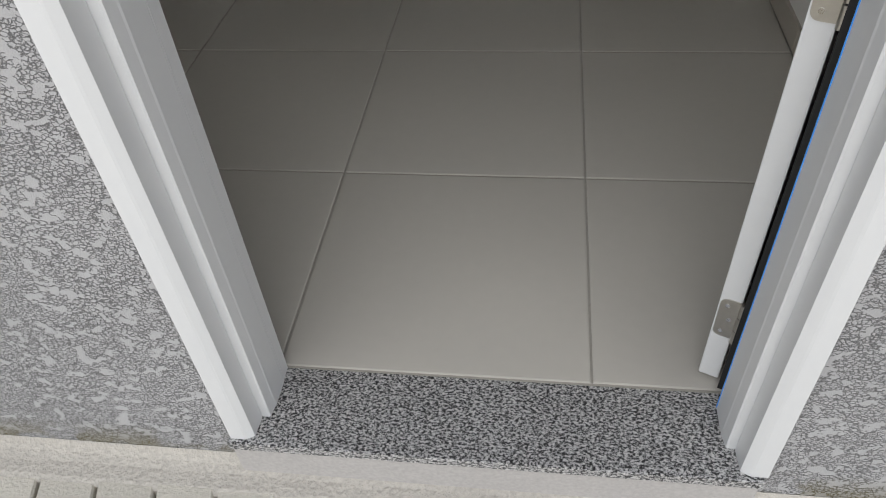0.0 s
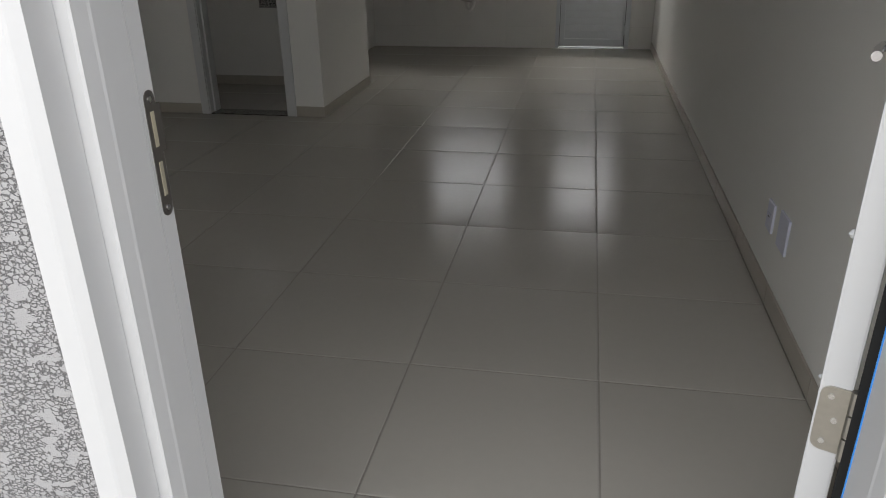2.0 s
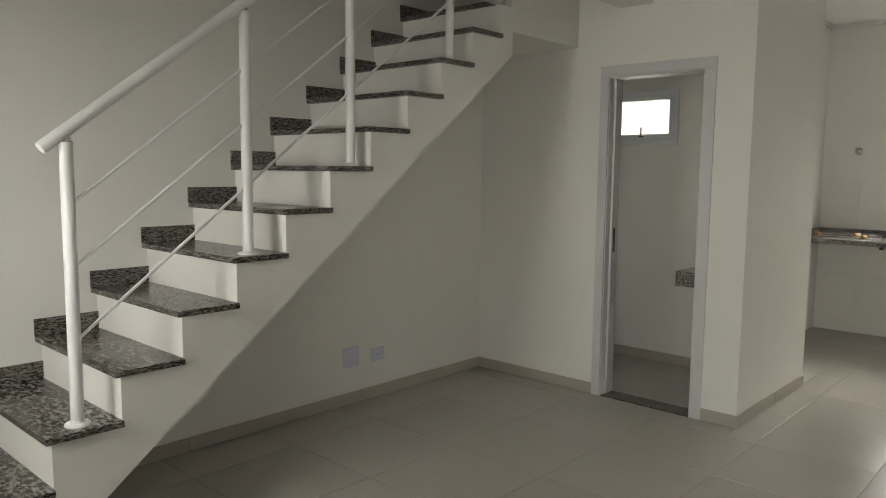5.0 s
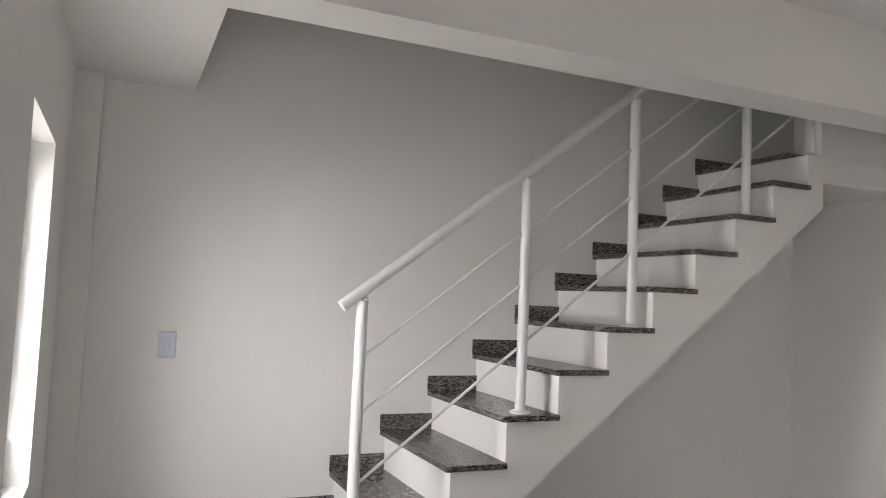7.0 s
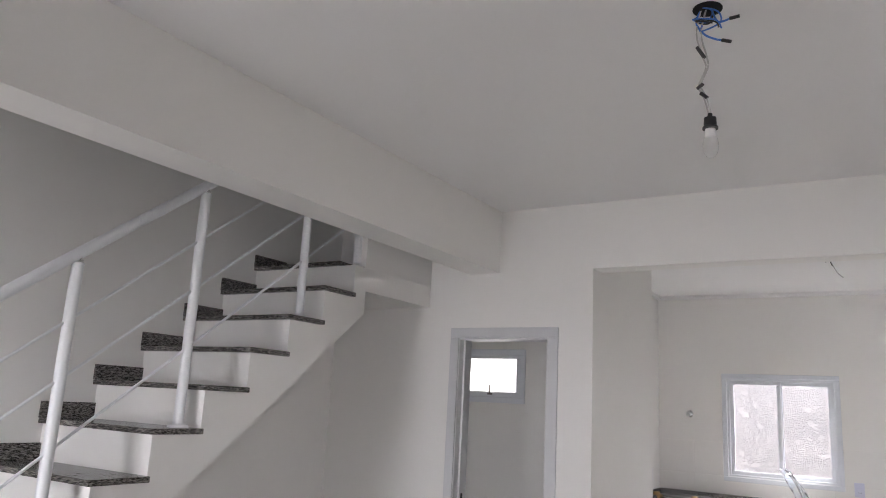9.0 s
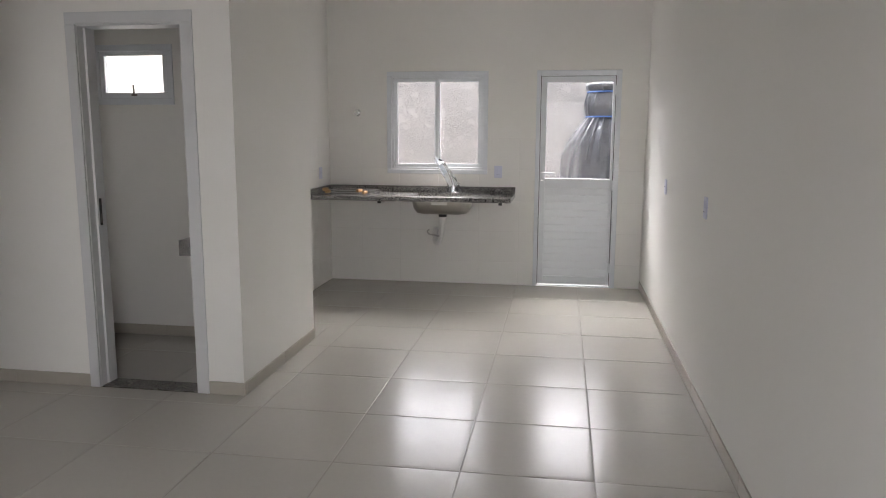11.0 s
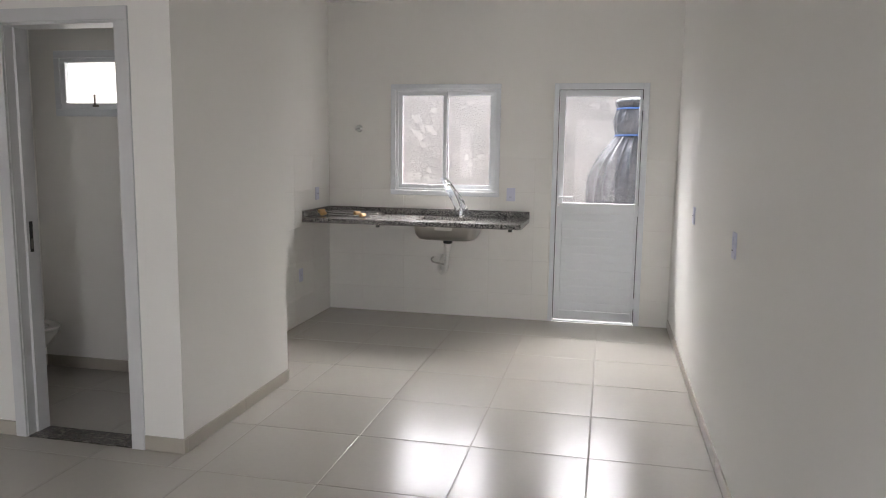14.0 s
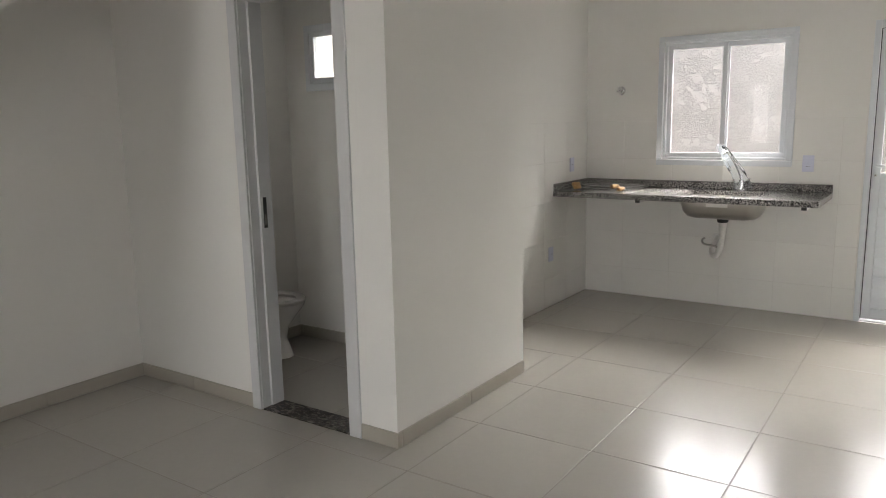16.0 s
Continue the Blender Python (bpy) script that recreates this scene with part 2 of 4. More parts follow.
WOOD = material("light_wood", (0.52, 0.31, 0.13), 0.5, grain=70, vary=0.14, stain=0.1, bump=0.1)
CONCRETE = material("sill_concrete", (0.42, 0.40, 0.385), 0.85, grain=150, vary=0.2, stain=0.12, bump=0.35, depth=0.003)
PAVER = material("concrete_paver", (0.56, 0.53, 0.465), 0.85, grain=150, vary=0.16, stain=0.2, bump=0.7, depth=0.004, per_piece=0.06)
MORTAR = material("sandy_mortar", (0.47, 0.44, 0.395), 0.9, grain=120, vary=0.25, stain=0.3, bump=0.9, depth=0.006)
SAND = material("joint_sand", (0.24, 0.21, 0.15), 0.95, grain=60, vary=0.2, stain=0.2, bump=0.5, depth=0.003)
TARP = material("silver_plastic_sheet", (0.07, 0.073, 0.081), 0.3, metal=0.2, grain=14, vary=0.15, stain=0.3, bump=0.8, depth=0.02)
FILM = glass("clear_film", 0.22, (0.93, 0.96, 1.0))
GLASS = glass("window_glass", spec=0.12)
FROST = glass("frosted_glass", 0.55, (0.95, 0.97, 0.97))
BULB = glass("bulb_glass", 0.6, (0.97, 0.97, 0.96))
GRANITE = granite("grey_granite", (0.015, 0.014, 0.014), (0.15, 0.145, 0.14), (0.50, 0.48, 0.46), 115, 0.12)
SILLSTONE = granite("salt_pepper_granite", (0.012, 0.012, 0.013), (0.17, 0.17, 0.17), (0.57, 0.56, 0.55), 235, 0.35, (0.7, 1, 1))
STAIRSTONE = granite("stair_granite", (0.018, 0.016, 0.014), (0.075, 0.069, 0.062), (0.27, 0.25, 0.228), 150, 0.22, (0.2, 0.33, 1.5))
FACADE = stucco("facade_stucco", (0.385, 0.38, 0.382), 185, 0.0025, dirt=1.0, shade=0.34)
YARD = stucco("yard_stucco", (0.46, 0.452, 0.44), 42, 0.006, shade=0.78)

# ---- builders ----


def box(bm, lo, hi, bevel=0.0, seg=2):
    c = [(a + b) / 2 for a, b in zip(lo, hi)]
    s = [max(1e-4, abs(b - a)) for a, b in zip(lo, hi)]
    r = bmesh.ops.create_cube(bm, size=1, matrix=Matrix.Translation(c) @ Matrix.Diagonal((*s, 1)))
    if bevel:
        edges = list({e for v in r["verts"] for e in v.link_edges})
        bmesh.ops.bevel(bm, geom=edges, offset=bevel, segments=seg, affect='EDGES', profile=0.6)
    return bm


def rod(bm, a, b, r, seg=16, r2=None):
    a, b = Vector(a), Vector(b)
    d = b - a
    m = Matrix.Translation((a + b) / 2) @ d.to_track_quat('Z', 'Y').to_matrix().to_4x4()
    bmesh.ops.create_cone(bm, cap_ends=True, segments=seg, radius1=r, radius2=r if r2 is None else r2, depth=d.length, matrix=m)
    return bm


def pipe(bm, pts, r, seg=10):
    """A tube along a smooth line through the given places."""
    pts = [Vector(p) for p in pts]
    fine = []
    for i in range(len(pts) - 1):
        p0, p1, p2, p3 = pts[max(i - 1, 0)], pts[i], pts[i + 1], pts[min(i + 2, len(pts) - 1)]
        for k in range(6):
            t = k / 6
            fine.append(0.5 * ((2 * p1) + (p2 - p0) * t + (2 * p0 - 5 * p1 + 4 * p2 - p3) * t * t + (3 * p1 - p0 - 3 * p2 + p3) * t ** 3))
    fine.append(pts[-1])
    rings = []
    for i, p in enumerate(fine):
        d = fine[min(i + 1, len(fine) - 1)] - fine[max(i - 1, 0)]
        q = d.to_track_quat('Z', 'Y')
        rings.append([bm.verts.new(p + q @ Vector((r * math.cos(2 * math.pi * k / seg), r * math.sin(2 * math.pi * k / seg), 0))) for k in range(seg)])
    for u, v in zip(rings, rings[1:]):
        for k in range(seg):
            bm.faces.new((u[k], u[(k + 1) % seg], v[(k + 1) % seg], v[k]))
    bm.faces.new(rings[0][::-1])
    bm.faces.new(rings[-1])
    return bm


def lathe(bm, profile, seg=32, m=Matrix(), wave=None):
    """Turns (radius, height) pairs round the z axis; wave(angle, height) scales the radius."""
    rings = []
    for r, z in profile:
        ring = []
        for k in range(seg):
            a = 2 * math.pi * k / seg
            f = wave(a, z) if wave else 1.0
            ring.append(bm.verts.new(m @ Vector((max(r, 1e-4) * f * math.cos(a), max(r, 1e-4) * f * math.sin(a), z))))
        rings.append(ring)
    for u, v in zip(rings, rings[1:]):
        for k in range(seg):
            bm.faces.new((u[k], u[(k + 1) % seg], v[(k + 1) % seg], v[k]))
    bm.faces.new(rings[0][::-1])
    bm.faces.new(rings[-1])
    return bm


def prism(bm, outline, axis, lo, hi):
    """Extrudes a flat outline along x, y or z."""
    def at(p, w):
        return {'x': (w, p[0], p[1]), 'y': (p[0], w, p[1]), 'z': (p[0], p[1], w)}[axis]
    a = [bm.verts.new(at(p, lo)) for p in outline]
    b = [bm.verts.new(at(p, hi)) for p in outline]
    n = len(outline)
    for i in range(n):
        bm.faces.new((a[i], a[(i + 1) % n], b[(i + 1) % n], b[i]))
    bm.faces.new(a[::-1])
    bm.faces.new(b)
    bmesh.ops.recalc_face_normals(bm, faces=bm.faces)
    return bm


def mesh_of(name, bm, mat, smooth=False):
    bmesh.ops.recalc_face_normals(bm, faces=bm.faces)
    me = bpy.data.meshes.new(name)
    bm.to_mesh(me)
    bm.free()
    me.materials.append(mat)
    if smooth:
        me.shade_smooth()
        me.set_sharp_from_angle(angle=radians(40))
    return me


def part(name, bm, mat, parent, label="", smooth=False):
    ob = new(name, mesh_of(name, bm, mat, smooth))
    ob.parent = parent
    if label:
        tagged(ob, label)
    return ob


def thing(name, place, label, category, group="", kind="", turn=0.0):
    ob = new(name)
    ob.empty_display_size = 0.1
    ob.matrix_world = pose(*place, 0, 0, turn)
    bpy.context.view_layer.update()
    return tagged(ob, label, category, group, kind)


def solid(name, bm, mat, label, category, kind="structure", smooth=False, group=""):
    return tagged(new(name, mesh_of(name, bm, mat, smooth)), label, category, group, kind)


def boxes(*pairs, bevel=0.0):
    bm = bmesh.new()
    for lo, hi in pairs:
        box(bm, lo, hi, bevel)
    return bm


# ---- the plan, in metres ----
XL, XR = -4.56, 0.0            # party walls of the living room
YF, YS = -0.10, -0.247         # inner and outer face of the front wall by the door
YT = -0.10                     # inner face of the front wall by the window
YD, XB, YB = 4.27, -2.585, 5.50  # front and side of the washroom block
XK, YK = -3.15, 7.715          # kitchen's side wall and back wall
ZC, ZK, ZB = 2.94, 2.885, 2.53   # ceilings and the underside of the beams
TOP = 5.6
T, X0, Y0 = 0.602, -0.61, -0.098

# ---- setting ----
solid("wall_right", boxes(((XR, -0.235, -0.3), (0.16, 7.9, TOP))), PAINT, "long plain off-white painted party wall", "wall")
solid("wall_left", boxes(((XL - 0.16, -0.235, -0.3), (XL, YD, TOP)), ((XL - 0.16, YD, -0.3), (XL, YB + 1.6, TOP))), PAINT, "off-white painted party wall beside the stairs", "wall")
# front wall: door opening and window opening
solid("wall_front", boxes(
    ((XL, -0.235, -0.3), (-3.85, YT, TOP)), ((-3.85, -0.235, -0.3), (-3.15, YT, 0.92)), ((-3.85, -0.235, 2.09), (-3.15, YT, TOP)),
    ((-3.15, -0.235, -0.3), (-1.235, YF, TOP)),
    ((-1.235, -0.235, 2.13), (-0.348, YF, TOP)), ((-0.348, -0.235, -0.3), (XR, YF, TOP)), ((-1.235, -0.235, -0.3), (-0.348, YF, -0.03))),
    PAINT, "off-white painted front wall with door and window openings", "wall")
solid("pilaster", boxes(((XL, YT, 0), (-4.475, 0.015, ZB))), PAINT, "narrow off-white plastered corner pilaster", "pilaster")
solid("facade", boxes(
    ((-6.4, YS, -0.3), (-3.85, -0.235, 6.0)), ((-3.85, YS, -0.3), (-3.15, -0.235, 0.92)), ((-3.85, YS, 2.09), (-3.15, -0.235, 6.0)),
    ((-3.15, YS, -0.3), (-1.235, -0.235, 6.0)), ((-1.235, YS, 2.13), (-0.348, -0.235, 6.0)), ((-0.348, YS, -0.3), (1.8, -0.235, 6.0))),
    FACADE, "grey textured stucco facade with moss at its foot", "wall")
# washroom block: front wall with a doorway, side wall, back wall with a small window
solid("wall_washroom_front", boxes(
    ((XL, YD, 0), (-3.545, 4.41, TOP)), ((-3.545, YD, 2.125), (-2.845, 4.41, TOP)), ((-2.845, YD, 0), (XB, 4.41, TOP))),
    PAINT, "off-white partition with a narrow washroom doorway", "wall")
solid("wall_washroom_side", boxes(((-2.70, 4.41, 0), (XB, YB, TOP))), PAINT, "off-white side wall of the washroom block", "wall")
solid("wall_washroom_back", boxes(
    ((-4.34, 5.394, -0.1), (-4.13, YB, TOP)), ((-4.13, 5.394, -0.1), (-3.57, YB, 1.745)), ((-4.13, 5.394, 2.10), (-3.57, YB, TOP)),
    ((-3.57, 5.394, -0.1), (-2.70, YB, TOP))), PAINT, "white washroom wall with a small high window", "wall")
solid("wall_washroom_left", boxes(((XL, 4.41, -0.1), (-4.34, YB, TOP))), PAINT, "white inner side wall of the washroom", "wall")
# kitchen walls
solid("wall_kitchen_left", boxes(((XK - 0.12, YB, -0.1), (XK, 7.84, TOP))), PAINT, "off-white kitchen side wall above white tiles", "wall")
# unseen upper part, carried to TOP to hide sky from the yard
solid("wall_back", boxes(
    ((XK, YK, -0.1), (-2.495, 7.84, TOP)), ((-2.495, YK, -0.1), (-1.565, 7.84, 1.15)), ((-2.495, YK, 2.075), (-1.565, 7.84, TOP)),
    ((-1.565, YK, -0.1), (-1.02, 7.84, TOP)), ((-1.02, YK, 2.075), (-0.285, 7.84, TOP)), ((-0.285, YK, -0.1), (XR, 7.84, TOP)), ((-1.02, YK, -0.1), (-0.285, 7.84, -0.02))),
    PAINT, "off-white kitchen back wall with window and door", "wall")
# unseen skin, added to dim the light thrown onto the yard wall
solid("facade_back", boxes(
    ((XK - 0.12, 7.84, -0.3), (-2.495, 7.875, TOP)), ((-2.495, 7.84, -0.3), (-1.565, 7.875, 1.15)), ((-2.495, 7.84, 2.075), (-1.565, 7.875, TOP)),
    ((-1.565, 7.84, -0.3), (-1.02, 7.875, TOP)), ((-1.02, 7.84, 2.075), (-0.285, 7.875, TOP)), ((-0.285, 7.84, -0.3), (0.16, 7.875, TOP))),
    YARD, "unseen beige stucco skin that cuts light bounced into the yard", "wall")
solid("beam_kitchen", boxes(((XB, YD, ZB), (XR, 4.42, TOP))), PAINT, "off-white beam over the wide kitchen opening", "beam")
solid("beam_stairs", boxes(((-3.435, YT, ZB), (-3.22, YD, TOP))), PAINT, "off-white beam along the stairwell", "beam")
solid("stairwell_front", boxes(((XL, YT, ZB), (-3.435, 0.40, TOP))), PAINT, "white flat soffit in front of the stairwell", "ceiling")
solid("stairwell_ceiling", boxes(((XL, 0.40, 5.2), (-3.435, YD, 5.4))), CEILING, "white ceiling high over the stairs", "ceiling")
solid("ceiling", boxes(((-3.22, YF, ZC), (XR, YD, ZC + 0.16))), CEILING, "flat white plastered living room ceiling", "ceiling")
solid("ceiling_kitchen", boxes(((XK, 4.42, ZK), (XR, YK, ZK + 0.16))), CEILING, "flat white kitchen ceiling", "ceiling")
solid("ceiling_washroom", boxes(((-4.34, 4.41, 2.55), (-2.70, 5.394, 2.7))), CEILING, "flat white washroom ceiling", "ceiling")
solid("trim_cornice", boxes(((XK, YK - 0.045, ZK - 0.035), (XR, YK, ZK + 0.02)), ((XK, YB, ZK - 0.035), (XK + 0.045, YK - 0.0455, ZK + 0.02)), bevel=0.012),
      CEILING, "thin white plaster cornice under the kitchen ceiling", "cornice")
# unseen; the part over the kitchen is raised to block sky over the yard
solid("roof_slab", boxes(((-4.7, -0.3, 5.6), (0.16, 5.6, 5.75)), ((XK - 0.12, 5.6, 5.6), (0.16, 7.9, 5.75))), CEILING, "plain unseen roof slab, its kitchen part raised to shade the yard", "roof")

# ---- ground and yard ----
solid("ground", boxes(((-400, -400, -0.4), (400, YS - 0.001, -0.165)), ((-400, 7.876, -0.4), (400, 400, -0.10))), CONCRETE, "sandy concrete ground outside the house", "ground")
solid("yard_wall", boxes(((-7, 10.75, -0.3), (6, 10.95, 2.4)), ((0.16, 7.876, -0.3), (0.32, 10.75, 3.1)), ((-4.9, 5.6, -0.3), (-4.72, 10.75, 3.1))), YARD, "beige textured stucco boundary wall of the yard", "wall")

# ---- front door ----
door = thing("door_1", (-0.384, -0.076, 0), "white front door standing wide open against the wall", "door", kind="structure", turn=-22.5)
# the leaf runs along local y from the hinge, its thickness towards local -x
part("leaf", boxes(((-0.036, 0.0, 0.008), (0.0, 0.80, 2.09)), bevel=0.003), WHITE, door)
for z in (0.171, 0.754, 1.86):
    hr = [(0.002, z - 0.045), (0.002, z + 0.045)] + [(-0.021 + 0.0 - 0.012 * math.sin(radians(q)), z + 0.033 + 0.012 * math.cos(radians(q))) for q in range(0, 91, 15)] + [(-0.021 - 0.012 * math.cos(radians(q)), z - 0.033 - 0.012 * math.sin(radians(q))) for q in range(0, 91, 15)]
    hinge = part("hinge", prism(bmesh.new(), hr, 'y', -0.0025, 0.0005), NICKEL, door, "dull nickel hinge with rounded corners")
    bm = bmesh.new()
    for k in range(3):
        rod(bm, (0.004, -0.006, z - 0.048 + k * 0.033), (0.004, -0.006, z - 0.048 + k * 0.033 + 0.0305), 0.006, 14)
    part("knuckle", bm, NICKEL, hinge, smooth=True)
    bm = bmesh.new()
    for dx, dz in ((-0.021, 0.032), (-0.013, 0.0), (-0.021, -0.032)):
        rod(bm, (dx, -0.0036, z + dz), (dx, -0.0020, z + dz), 0.0038, 12)
    part("screw", bm, CHROME, hinge, smooth=True)
bm = rod(bmesh.new(), (-0.036, 0.74, 1.085), (-0.044, 0.74, 1.085), 0.026, 24)
rod(bm, (-0.044, 0.74, 1.085), (-0.086, 0.74, 1.085), 0.010, 16)
pipe(bm, [(-0.084, 0.745, 1.085), (-0.088, 0.70, 1.085), (-0.086, 0.63, 1.083)], 0.009, 12)
part("handle", bm, CHROME, door, "chrome lever handle", smooth=True)
# added dark box that paints the shade between leaf and jamb
part("hinge_gap_shade", boxes(((0.004, -0.022, 0.01), (0.016, 0.03, 2.09))), VOID_SHADE, door, "dark strip for the shade in the hinge gap")
for z, r in ((0.985, 0.006), (0.80, 0.004)):
    part("film_scrap", lathe(bmesh.new(), [(0.0, -r), (r * 0.7, -r * 0.6), (r, 0.0), (r * 0.6, r * 0.7), (0.0, r)], 10, Matrix.Translation((-0.036, 0.012, z))), WHITE, door, "torn scrap of white protective film", smooth=True)

fr = thing("door_frame", (0, 0, 0), "white lacquered front door frame with mitred trim", "door frame", kind="structure")


def jamb_profile(s, x):
    """Plan outline of a lining with its outer trim and door stop; s = 1 for the left side, -1 for the right."""
    return [(x - s * 0.0455, -0.2475), (x - s * 0.0455, -0.2605), (x - s * 0.0435, -0.263), (x - s * 0.017, -0.263), (x - s * 0.013, -0.2615), (x, -0.2545), (x + s * 0.0015, -0.2155),
            (x, -0.2145), (x, -0.213), (x + s * 0.014, -0.213), (x + s * 0.017, -0.211), (x + s * 0.0195, -0.190), (x + s * 0.0205, -0.186), (x + s * 0.0205, -0.1335), (x + s * 0.0195, -0.1320),
            (x + s * 0.0175, -0.1316), (x + s * 0.0175, -0.1300), (x + s * 0.0190, -0.1295), (x + s * 0.0190, -0.1012), (x + s * 0.0178, YF), (x - s * 0.0214, YF), (x - s * 0.0214, -0.2475)]


def rebated_profile(x):
    """The hinge side: the same trim and stop, with a deep rebate that the leaf leaves open."""
    return [p for p in jamb_profile(-1, x) if p[1] < -0.131] + [(x - 0.008, -0.1316), (x - 0.008, YF), (x + 0.0214, YF), (x + 0.0214, -0.2475)]


part("jamb", prism(bmesh.new(), jamb_profile(1, -1.2136), 'z', -0.003, 2.13), WHITE, fr)
part("jamb", prism(bmesh.new(), rebated_profile(-0.3715), 'z', -0.003, 2.13), WHITE, fr)
part("head", boxes(((-1.259, -0.263, 2.131), (-0.326, YF, 2.19)), bevel=0.003), WHITE, fr)
part("trim", boxes(((-1.275, YF + 0.001, 0.0), (-1.213, YF + 0.008, 2.19)), bevel=0.002), WHITE, fr)
part("trim", boxes(((-0.362, YF + 0.001, 0.0), (-0.315, YF + 0.006, 2.19)), bevel=0.002), WHITE, fr)
part("film_edge", boxes(((-0.3930, -0.1335, 0.0), (-0.3905, -0.1312, 2.1))), BLUE, fr, "thin blue edge of protective film")
# strike plate in the left jamb
bm = bmesh.new()
arc = [(-0.1135 + 0.0105 * math.cos(radians(q)), 1.126 + 0.0105 * math.sin(radians(q))) for q in range(0, 181, 20)]
arc += [(-0.1135 + 0.0105 * math.cos(radians(q)), 0.997 + 0.0105 * math.sin(radians(q))) for q in range(180, 361, 20)]
prism(bm, arc, 'x', -1.1950, -1.1936)
box(bm, (-1.1950, -0.1032, 1.063), (-1.1936, -0.0945, 1.119))
sp = part("strike_plate", bm, PLATE, fr, "dark metal strike plate with rounded ends")
for z0, z1 in ((1.012, 1.053), (1.071, 1.112)):
    part("keep", boxes(((-1.1937, -0.1165, z0), (-1.1930, -0.1095, z1))), BRASS, sp)
for z in (0.997, 1.126):
    bm = rod(bmesh.new(), (-1.1937, -0.1135, z), (-1.1926, -0.1135, z), 0.0036, 14)
    part("screw", bm, CHROME, sp, smooth=True)

solid("door_sill", boxes(((-1.262, -0.272, -0.026), (-0.334, YF, -0.004)), bevel=0.002), SILLSTONE, "speckled grey granite threshold of the front door", "door sill")
solid("sill_base", boxes(((-1.258, -0.269, -0.16), (-0.337, -0.2475, -0.0265)), bevel=0.003), CONCRETE, "rough grey concrete under the threshold", "door sill")

# front window beside the door
w1 = thing("window_1", (-3.5, -0.215, 1.505), "white framed front window beside the door", "window", kind="structure")


def window(par, x0, x1, z0, z1, y, depth, w, mull, glassmat, matf, handed=0.0):
    """Outer frame, sashes and panes across an opening; coordinates relative to the parent."""
    bm = bmesh.new()
    for lo, hi in (((x0, z0), (x1, z0 + w)), ((x0, z1 - w), (x1, z1)), ((x0, z0 + w), (x0 + w, z1 - w)), ((x1 - w, z0 + w), (x1, z1 - w))):
        box(bm, (lo[0], y - depth / 2, lo[1]), (hi[0], y + depth / 2, hi[1]), 0.003, 1)
    f = part("window_frame", bm, matf, par)
    n = len(mull) + 1
    xs = [x0 + w] + list(mull) + [x1 - w]
    for i in range(n):
        a, b = xs[i] - (0.012 if i else 0), xs[i + 1] + (0.012 if i < n - 1 else 0)
        yy = y + (0.012 if i % 2 else -0.012)
        s = 0.036
        bm = bmesh.new()
        for lo, hi in (((a, z0 + w), (b, z0 + w + s)), ((a, z1 - w - s), (b, z1 - w)), ((a, z0 + w + s), (a + s, z1 - w - s)), ((b - s, z0 + w + s), (b, z1 - w - s))):
            box(bm, (lo[0], yy - 0.011, lo[1]), (hi[0], yy + 0.011, hi[1]), 0.002, 1)
        sash = part("sash", bm, matf, par)
        p = part("pane", boxes(((a + s - 0.004, yy - 0.002, z0 + w + s - 0.004), (b - s + 0.004, yy + 0.002, z1 - w - s + 0.004))), glassmat, sash)
        p.visible_shadow = False
    return f


window(w1, -0.348, 0.348, -0.583, 0.583, 0, 0.07, 0.04, (0.0,), GLASS, ALU)

# ---- washroom door frame, threshold and fittings ----
wf = thing("door_frame", (0, 0, 0), "white lacquered washroom door frame without a leaf", "door frame", kind="structure")
for x, s, o in ((-3.495, 1, -3.56), (-2.876, -1, -2.80)):
    pr = [(x - s * 0.03, YD + 0.001), (x, YD + 0.001), (x, YD + 0.055), (x + s * 0.012, YD + 0.058), (x + s * 0.012, 4.409), (x - s * 0.03, 4.409)]
    part("jamb", prism(bmesh.new(), pr, 'z', 0.0, 2.10), WHITE, wf)
    part("trim", boxes(((min(o, x - s * 0.004), YD - 0.014, 0.0), (max(o, x - s * 0.004), YD - 0.0005, 2.11)), bevel=0.003), WHITE, wf)
part("head", boxes(((-3.543, YD + 0.001, 2.10), (-2.83, 4.409, 2.125)), bevel=0.002), WHITE, wf)
part("trim", boxes(((-3.56, YD - 0.0145, 2.1105), (-2.80, YD - 0.0005, 2.175)), bevel=0.003), WHITE, wf)
wsp = part("strike_plate", boxes(((-3.4835, YD + 0.075, 0.97), (-3.481, YD + 0.098, 1.13)), bevel=0.001), BLACK, wf, "black strike plate")
part("keep", boxes(((-3.482, YD + 0.081, 0.985), (-3.4802, YD + 0.092, 1.04))), PLATE, wsp)
solid("washroom_sill", boxes(((-3.49, YD - 0.004, -0.02), (-2.88, 4.412, 0.006)), bevel=0.002), STAIRSTONE, "dark speckled granite washroom threshold", "door sill")

w2 = thing("window_2", (-3.85, 5.43, 1.9225), "small high washroom window with frosted pane", "window", kind="structure")
bm = bmesh.new()
for lo, hi in (((-0.305, -0.211), (0.305, -0.165)), ((-0.305, 0.165), (0.305, 0.211)), ((-0.305, -0.165), (-0.262, 0.165)), ((0.262, -0.165), (0.305, 0.165))):
    box(bm, (lo[0], -0.048, lo[1]), (hi[0], -0.0365, hi[1]), 0.003, 1)
part("window_frame", bm, ALU, w2)
bm = bmesh.new()
for lo, hi in (((-0.262, -0.165), (0.262, -0.125)), ((-0.262, 0.135), (0.262, 0.165)), ((-0.262, -0.125), (-0.225, 0.135)), ((0.225, -0.125), (0.262, 0.135))):
    box(bm, (lo[0], -0.042, lo[1]), (hi[0], 0.0, hi[1]), 0.003, 1)
sash = part("sash", bm, ALU, w2)
